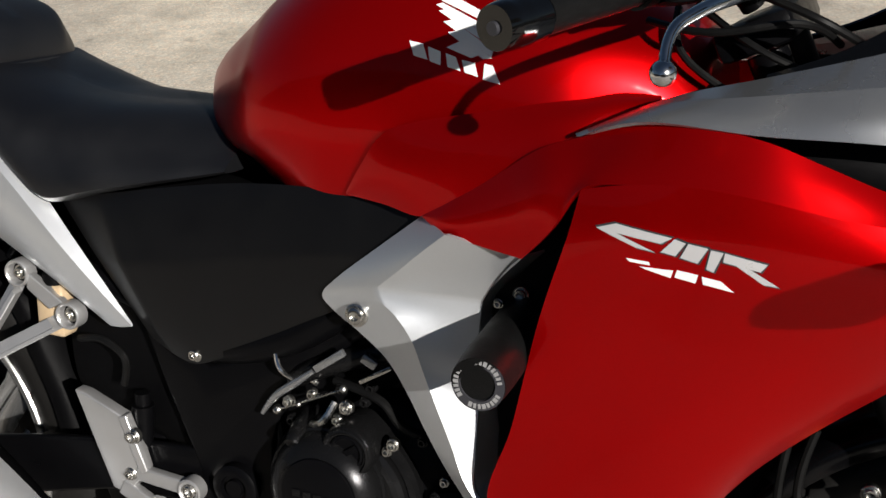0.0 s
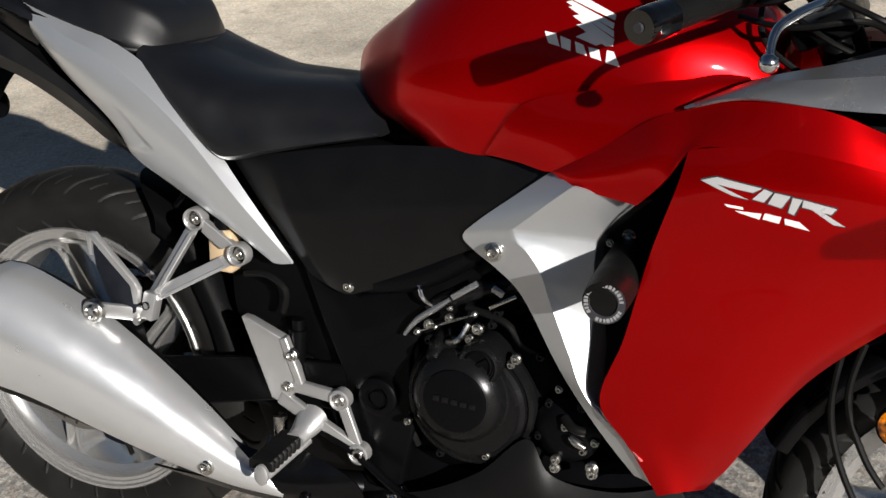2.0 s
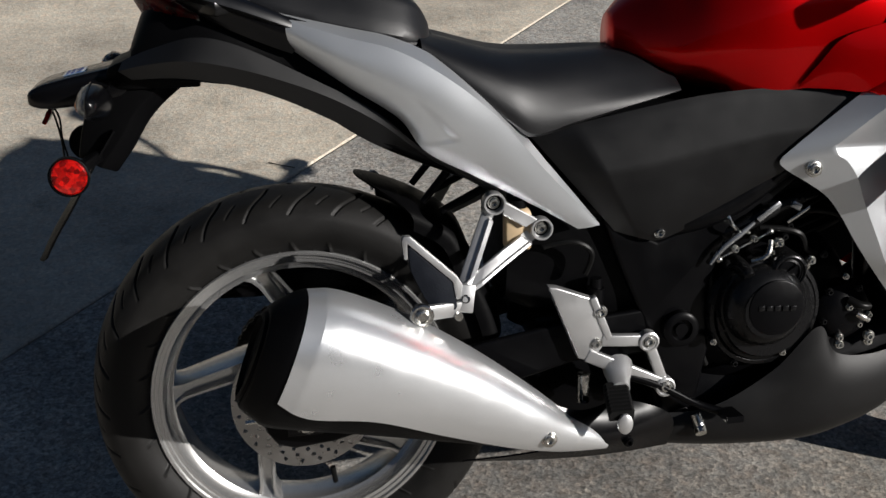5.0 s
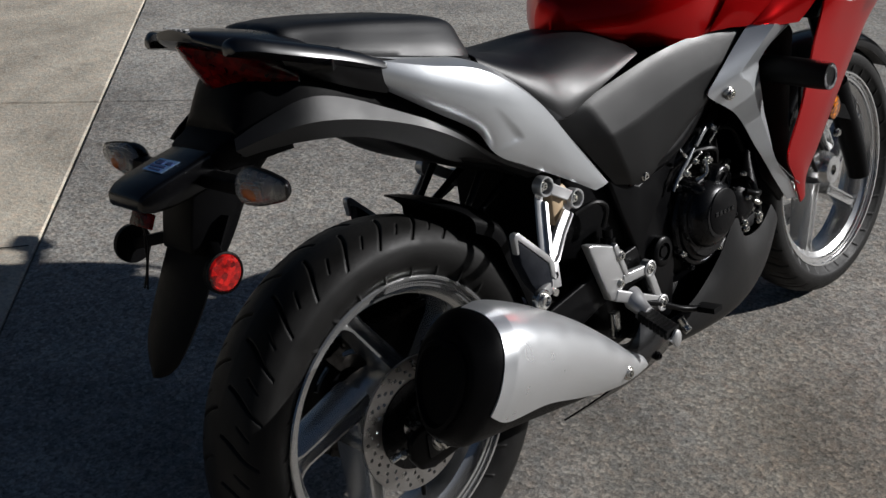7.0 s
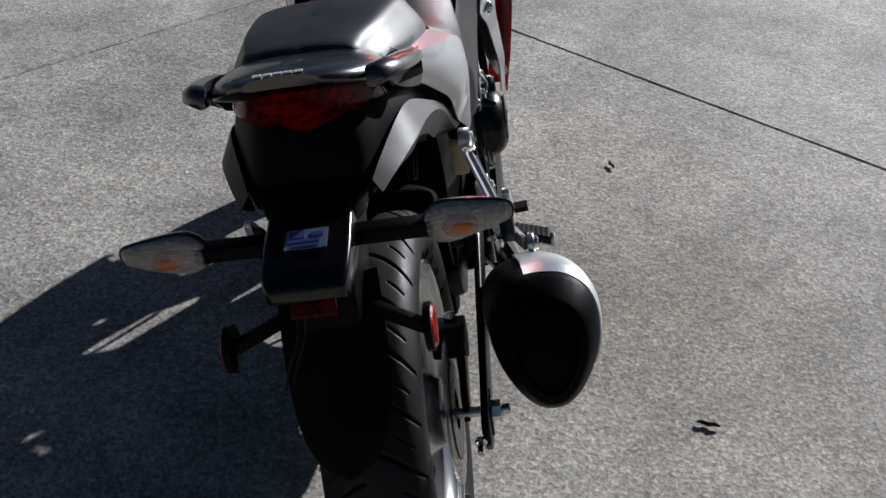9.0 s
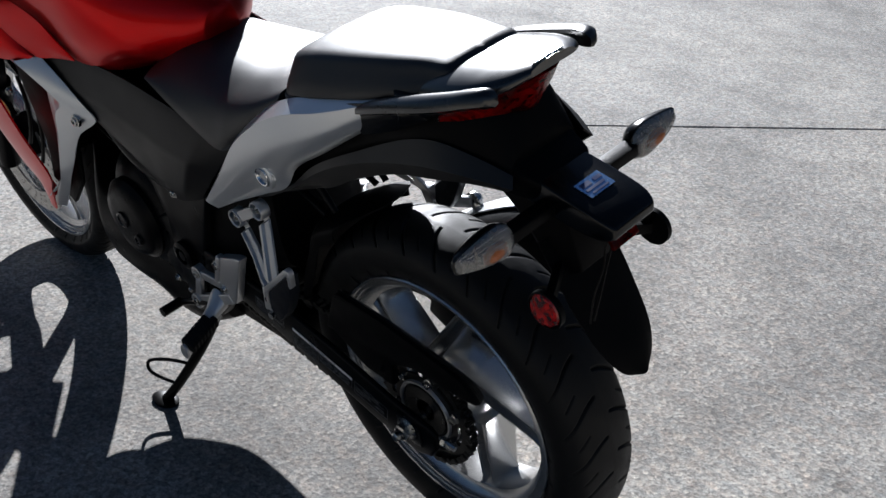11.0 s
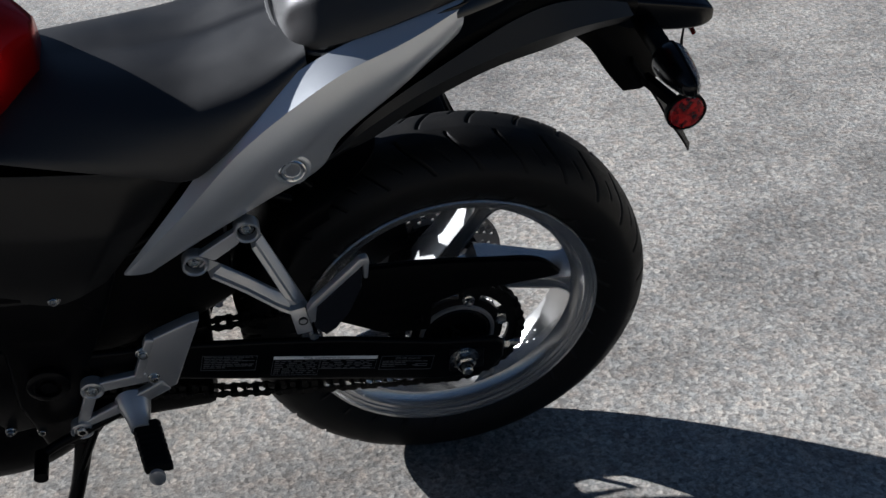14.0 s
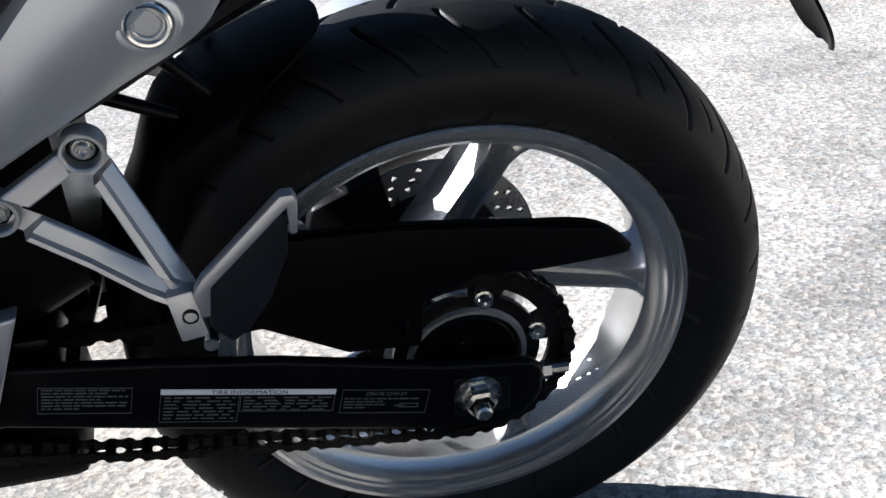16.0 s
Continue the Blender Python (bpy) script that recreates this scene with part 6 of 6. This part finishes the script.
part("shift_lever", Form().tube([(0.46, 0.145, 0.345), (0.53, 0.150, 0.315), (0.585, 0.153, 0.291), (0.602, 0.160, 0.286)], 0.007, 10).rod((0.603, 0.157, 0.286), (0.603, 0.200, 0.286), 0.010, 12), FRAME, bike, "black gear lever")
cal = part("rear_caliper", Form().loft(smooth_rings([[(x, y, z) for x, z in ((0.05, 0.43), (0.12, 0.40), (0.13, 0.36), (0.09, 0.34), (0.04, 0.38))] for y in (-0.105, -0.098, -0.06, -0.055)], 6)), ENGINE, bike, "black rear brake caliper", bevel=0.004)
part("caliper_pin", Form().rod((0.087, -0.085, 0.425), (0.087, -0.085, 0.385), 0.010, 16), STEEL, cal, "bright caliper slide pin")
part("caliper_bracket", Form().plate([(0.0, 0.335), (0.06, 0.39), (0.13, 0.375), (0.13, 0.345), (0.03, 0.29), (-0.01, 0.295)], -0.100, -0.090), FRAME, bike, bevel=0.003)

hanger = part("silencer_hanger", Form().bar((0.222, -0.186, 0.482), (0.160, -0.212, 0.488), 0.010, 0.022), ALLOY, bike, "cast alloy silencer hanger", bevel=0.003)
part("hanger_bolt", Form().lathe([(0.0, 0.017), (-0.008, 0.017), (-0.010, 0.015), (-0.010, 0.0115), (-0.015, 0.0105), (-0.016, 0.008), (-0.012, 0.006), (-0.012, 0.0004)], 0.160, 0.488, 24, -0.215), STEEL, hanger, "bright flanged hanger bolt")

# side stand
stand = part("side_stand", Form().tube([(0.545, 0.105, 0.285), (0.575, 0.150, 0.19), (0.630, 0.205, 0.085), (0.652, 0.226, 0.052)], [0.014, 0.011, 0.010, 0.010], 12), FRAME, bike, "black steel side stand")
part("foot", Form().loft([[(0.652 + a * math.cos(w) * 1.5, 0.228 + a * math.sin(w) * 1.1 , 0.0475 + h + (a * math.sin(w)) * 0.22) for w in np.linspace(0, 2 * math.pi, 16, endpoint=False)] for h, a in ((0.0015, 0.021), (0.006, 0.022), (0.009, 0.017))]), FRAME, stand, "flat pressed stand foot")
part("tang", Form().tube([(0.598, 0.176, 0.140), (0.64, 0.205, 0.150), (0.682, 0.225, 0.135), (0.680, 0.228, 0.115), (0.628, 0.203, 0.090)], 0.0035, 8), FRAME, stand, "bent wire kick tang")
part("stand_spring", Form().tube([(0.52, 0.115, 0.30), (0.575, 0.150, 0.20)], 0.006, 8), FRAME, stand)
part("stand_bracket", Form().plate([(0.50, 0.30), (0.57, 0.31), (0.575, 0.265), (0.53, 0.26)], 0.09, 0.118), FRAME, bike, bevel=0.004)

# crash protector
sl = part("frame_slider", Form().tube([(0.903, -0.145, 0.658), (0.906, -0.205, 0.653), (0.9075, -0.275, 0.6475), (0.908, -0.288, 0.6465)], [0.024, 0.0265, 0.0265, 0.0245], 32), GRIP, bike, "black nylon frame slider")
part("recess", Form().lathe([(-0.2885, 0.0245), (-0.2890, 0.016), (-0.284, 0.0145), (-0.270, 0.014), (-0.270, 0.0004)], 0.908, 0.6465, 30), DECALEDGE, sl)
for k in range(30):
    w = 2 * math.pi * k / 30
    if k % 10 not in (0, 9):
        o = part("letter_bar", Form().box((0, 0, 0), (0.0024 if k % 3 else 0.0034, 0.0006, 0.0044)), FADED, sl)
        o.matrix_local = Matrix.Translation((0.908 + 0.0202 * math.cos(w), -0.2892, 0.6465 + 0.0202 * math.sin(w))) @ Matrix.Rotation(-w + math.pi / 2, 4, "Y")

# ---- front end ----
for s in (-1, 1):
    part("fork_leg", Form().tube([(1.385, s * 0.098, 0.285), (1.372, s * 0.098, 0.33), (1.28, s * 0.098, 0.53)], [0.024, 0.027, 0.027], 18).rod((1.28, s * 0.098, 0.53), (1.10, s * 0.098, 0.92), 0.0185, 18), ENGINE, bike, "black telescopic fork leg")
    fr = part("fork_reflector", Form().lathe([(0, 0.0005), (0, 0.0275), (s * 0.006, 0.0275), (s * 0.007, 0.025)], 1.229, 0.488, 28, s * 0.118), BLACK, bike, "black reflector cup")
    part("lens", Form().lathe([(s * 0.006, 0.0255), (s * 0.009, 0.02), (s * 0.010, 0.0004)], 1.229, 0.488, 28, s * 0.118), AMBERLENS, fr, "round amber reflector lens")
    part("fork_guard", Form().bar((1.32, s * 0.118, 0.45), (1.215, s * 0.112, 0.49), 0.006, 0.03), BLACK, fr)
    f = Form().tube([(0.9435, s * 0.376, 0.9555), (0.945, s * 0.372, 0.956), (0.950, s * 0.358, 0.9575), (0.960, s * 0.332, 0.9615)], [0.0165, 0.0185, 0.0188, 0.0180], 28)
    e = part("bar_end", f, PIANO, bike, "black bar end weight")
    part("screw", Form().rod((0.946, s * 0.370, 0.9563), (0.9425, s * 0.3785, 0.9552), 0.0065, 12, 0.005), DECALEDGE, e)
    part("grip", Form().tube([(0.961, s * 0.330, 0.962), (1.008, s * 0.205, 0.980)], [0.0165, 0.0165], 24).tube([(1.004, s * 0.215, 0.9785), (1.010, s * 0.200, 0.981)], [0.020, 0.020], 20), GRIP, bike, "black rubber handlebar grip")
    part("handlebar", Form().tube([(1.01, s * 0.19, 0.979), (1.06, s * 0.12, 0.985), (1.085, s * 0.098, 0.96)], 0.0125, 14), FRAME, bike)
    part("switch_box", Form().loft(smooth_rings([[(x + a * math.cos(w), s * y + a * math.sin(w) * 0.6, z + a * math.sin(w) * 0.8) for w in np.linspace(0, 2 * math.pi, 14, endpoint=False)] for x, y, z, a in ((1.012, 0.185, 0.980, 0.022), (1.02, 0.172, 0.982, 0.026), (1.045, 0.14, 0.986, 0.026), (1.05, 0.134, 0.986, 0.02))], 10)), BLACK, bike, "black switch housing")
    lv = part("hand_lever", Form().tube([(1.0635, s * 0.373, 0.938), (1.063, s * 0.365, 0.950), (1.066, s * 0.355, 0.961), (1.078, s * 0.335, 0.971), (1.098, s * 0.29, 0.980), (1.106, s * 0.22, 0.983), (1.09, s * 0.165, 0.984)], [0.0042, 0.0044, 0.005, 0.0056, 0.006, 0.007, 0.009], 14), CHROME, bike, "polished alloy hand lever")
    part("ball", Form().lathe([(-0.0095 * math.cos(w), max(0.0003, 0.0095 * math.sin(w))) for w in np.linspace(0, math.pi, 13)], 1.0635, 0.932, 22, s * 0.376), CHROME, lv, "polished ball end")
    part("lever_perch", Form().bar((1.10, s * 0.17, 0.984), (1.045, s * 0.135, 0.985), 0.03, 0.026), FRAME, bike, bevel=0.005)
    part("front_cable", Form().tube([(1.155, s * 0.088, 0.565), (1.150, s * 0.09, 0.48), (1.165, s * 0.092, 0.42), (1.20, s * 0.095, 0.35)], 0.0045, 8).tube([(1.178, s * 0.094, 0.572), (1.168, s * 0.098, 0.50), (1.195, s * 0.10, 0.43), (1.22, s * 0.10, 0.395)], 0.0045, 8), HOSE, bike, "rubber hose beside the fork")
    bolt((1.232, s * 0.10, 0.52), bike, 0.007, s)
    bolt((1.25, s * 0.118, 0.425), bike, 0.007, s)
part("brake_reservoir", Form().rod((1.125, -0.165, 0.985), (1.125, -0.165, 1.03), 0.022, 20), BLACK, bike, "brake fluid reservoir")
for pts in ([(1.0, -0.13, 0.945), (1.06, -0.16, 0.94), (1.13, -0.15, 0.95), (1.16, -0.10, 0.93)], [(1.04, -0.12, 0.96), (1.10, -0.14, 0.925), (1.16, -0.12, 0.90)], [(1.02, -0.10, 0.955), (1.03, -0.13, 0.92), (1.08, -0.11, 0.88)], [(1.09, -0.16, 0.975), (1.15, -0.18, 0.955), (1.20, -0.12, 0.92)]):
    part("control_cable", Form().tube(pts, 0.0036, 8), HOSE, bike, "black control cable")
part("upper_yoke", Form().box((1.09, 0, 0.935), (0.07, 0.25, 0.03), Matrix.Rotation(radians(-25), 4, "Y")), ENGINE, bike, "black upper fork yoke", bevel=0.008)
part("lower_yoke", Form().box((1.19, 0, 0.72), (0.07, 0.25, 0.035), Matrix.Rotation(radians(-25), 4, "Y")), ENGINE, bike, "black lower fork yoke", bevel=0.008)
part("inner_cowl", Form().loft(smooth_rings(half_rings([(1.09, [(0, 0.88), (0.11, 0.875), (0.18, 0.865), (0.17, 0.82), (0.05, 0.80)]), (1.2, [(0, 0.90), (0.10, 0.895), (0.16, 0.89), (0.18, 0.82), (0.05, 0.78)]), (1.40, [(0, 0.91), (0.07, 0.905), (0.10, 0.89), (0.11, 0.80), (0.05, 0.74)])]), 12)), BLACK, bike, "black inner cowl")
fend = [[(FW[0] + r * math.cos(w), y, FW[1] + r * math.sin(w)) for w in np.linspace(radians(35), radians(158), 12)] for y, r in ((-0.070, 0.285), (-0.072, 0.302), (-0.055, 0.316), (0, 0.325), (0.055, 0.316), (0.072, 0.302), (0.070, 0.285))]
part("front_mudguard", Form().skin(fend, 40, 22, 0.003), GLOSS, bike, "gloss black front mudguard")
part("front_caliper", Form().loft([[(x, y, z) for x, z in ((1.26, 0.40), (1.31, 0.43), (1.34, 0.36), (1.30, 0.31), (1.26, 0.34))] for y in (0.05, 0.10)]), ENGINE, bike, "black front brake caliper", bevel=0.006)

# ---- decals on the paint ----
from mathutils.bvhtree import BVHTree


def draped(name, quad, target, mat, parent, lift=0.0007, nu=7, nv=4):
    """A printed shape laid on the right side of a painted panel; quad: four corners in (x, z)."""
    tree = BVHTree.FromPolygons([v.co for v in target.data.vertices], [p.vertices[:] for p in target.data.polygons])
    a, b, c, d = (np.array(q) for q in quad)
    g = []
    for i in range(nu):
        u = i / (nu - 1)
        row = []
        for j in range(nv):
            w = j / (nv - 1)
            x, z = (a * (1 - u) + b * u) * (1 - w) + (d * (1 - u) + c * u) * w
            hit = tree.ray_cast(Vector((x, -0.6, z)), Vector((0, 1, 0)))
            y = hit[0].y if hit[0] else -0.2
            row.append((x, y - lift, z))
        g.append(row)
    return part(name, Form().grid(g), mat, parent)


NAME_MARK = [[(0.994, 0.787), (1.011, 0.793), (1.058, 0.787), (1.049, 0.781)], [(0.994, 0.787), (1.007, 0.787), (1.045, 0.773), (1.029, 0.775)], [(1.060, 0.7865), (1.069, 0.784), (1.061, 0.772), (1.049, 0.774)],
             [(1.071, 0.784), (1.087, 0.782), (1.079, 0.768), (1.065, 0.771)], [(1.089, 0.781), (1.099, 0.780), (1.092, 0.762), (1.086, 0.764)], [(1.1, 0.78), (1.133, 0.774), (1.128, 0.767), (1.099, 0.772)],
             [(1.108, 0.771), (1.121, 0.768), (1.143, 0.755), (1.131, 0.756)], [(1.021, 0.765), (1.04, 0.764), (1.041, 0.761), (1.024, 0.762)], [(1.032, 0.759), (1.060, 0.759), (1.058, 0.752), (1.037, 0.757)],
             [(1.063, 0.76), (1.08, 0.758), (1.078, 0.75), (1.061, 0.753)], [(1.083, 0.757), (1.098, 0.755), (1.109, 0.746), (1.084, 0.75)]]
for k, q in enumerate(NAME_MARK):
    cx, cz = sum(p[0] for p in q) / 4, sum(p[1] for p in q) / 4
    if k < 7:
        draped("decal_edge", [(p[0] + math.copysign(0.0014, p[0] - cx), p[1] + math.copysign(0.0012, p[1] - cz)) for p in q], side[0], DECALEDGE, side[0], 0.0005)
    draped("decal", q, side[0], DECALGREY if k < 7 else WHITE, side[0], 0.0012)
WING_MARK = [[(0.806, 0.957), (0.817, 0.962), (0.868, 0.941), (0.868, 0.935)], [(0.808, 0.951), (0.814, 0.953), (0.868, 0.932), (0.868, 0.926)], [(0.812, 0.946), (0.820, 0.948), (0.869, 0.924), (0.870, 0.917)], [(0.819, 0.937), (0.827, 0.939), (0.871, 0.915), (0.870, 0.909)],
             [(0.825, 0.928), (0.834, 0.930), (0.871, 0.908), (0.862, 0.907)], [(0.826, 0.915), (0.838, 0.921), (0.862, 0.912), (0.851, 0.907)]]
WORD_MARK = [[(0.789, 0.919), (0.803, 0.917), (0.809, 0.903), (0.795, 0.906)], [(0.808, 0.915), (0.821, 0.911), (0.822, 0.899), (0.811, 0.902)], [(0.826, 0.910), (0.836, 0.907), (0.842, 0.895), (0.829, 0.898)],
             [(0.842, 0.905), (0.855, 0.903), (0.859, 0.891), (0.846, 0.894)], [(0.864, 0.903), (0.872, 0.902), (0.881, 0.886), (0.864, 0.889)]]
for q in WING_MARK + WORD_MARK:
    draped("decal", q, tank, WHITE, tank, 0.0008)

# ---- litter on the ground ----
def leaf(x, y, length, turn, label):
    f = Form()
    rows = []
    for u in np.linspace(0, 1, 8):
        w = length * 0.17 * math.sin(math.pi * u) ** 0.7 + 0.0005
        h = 0.002 + 0.007 * math.sin(math.pi * u) * (0.6 + 0.4 * math.sin(9 * u))
        rows.append([(length * (u - 0.5), -w, h), (length * (u - 0.5), 0, h + 0.005), (length * (u - 0.5), w, h + 0.001)])
    ob = part("dry_leaf", f.grid(rows), LEAF, None)
    ob.matrix_world = pose(x, y, 0.002, 0, 0, turn)
    return tagged(ob, label, "leaf", "leaves on the concrete")


leaf(0.375, -0.512, 0.045, 75, "curled dark brown dead leaf lying on concrete")
leaf(1.405, -0.430, 0.035, 20, "small dark dead leaf lying on concrete")
twig = part("twig", Form().tube([(0.0, 1.50, 0.004), (0.03, 1.478, 0.005), (0.07, 1.46, 0.003)], [0.0018, 0.0015, 0.001], 6), LEAF, None)
tagged(twig, "thin dark dry twig lying on concrete", "twig")
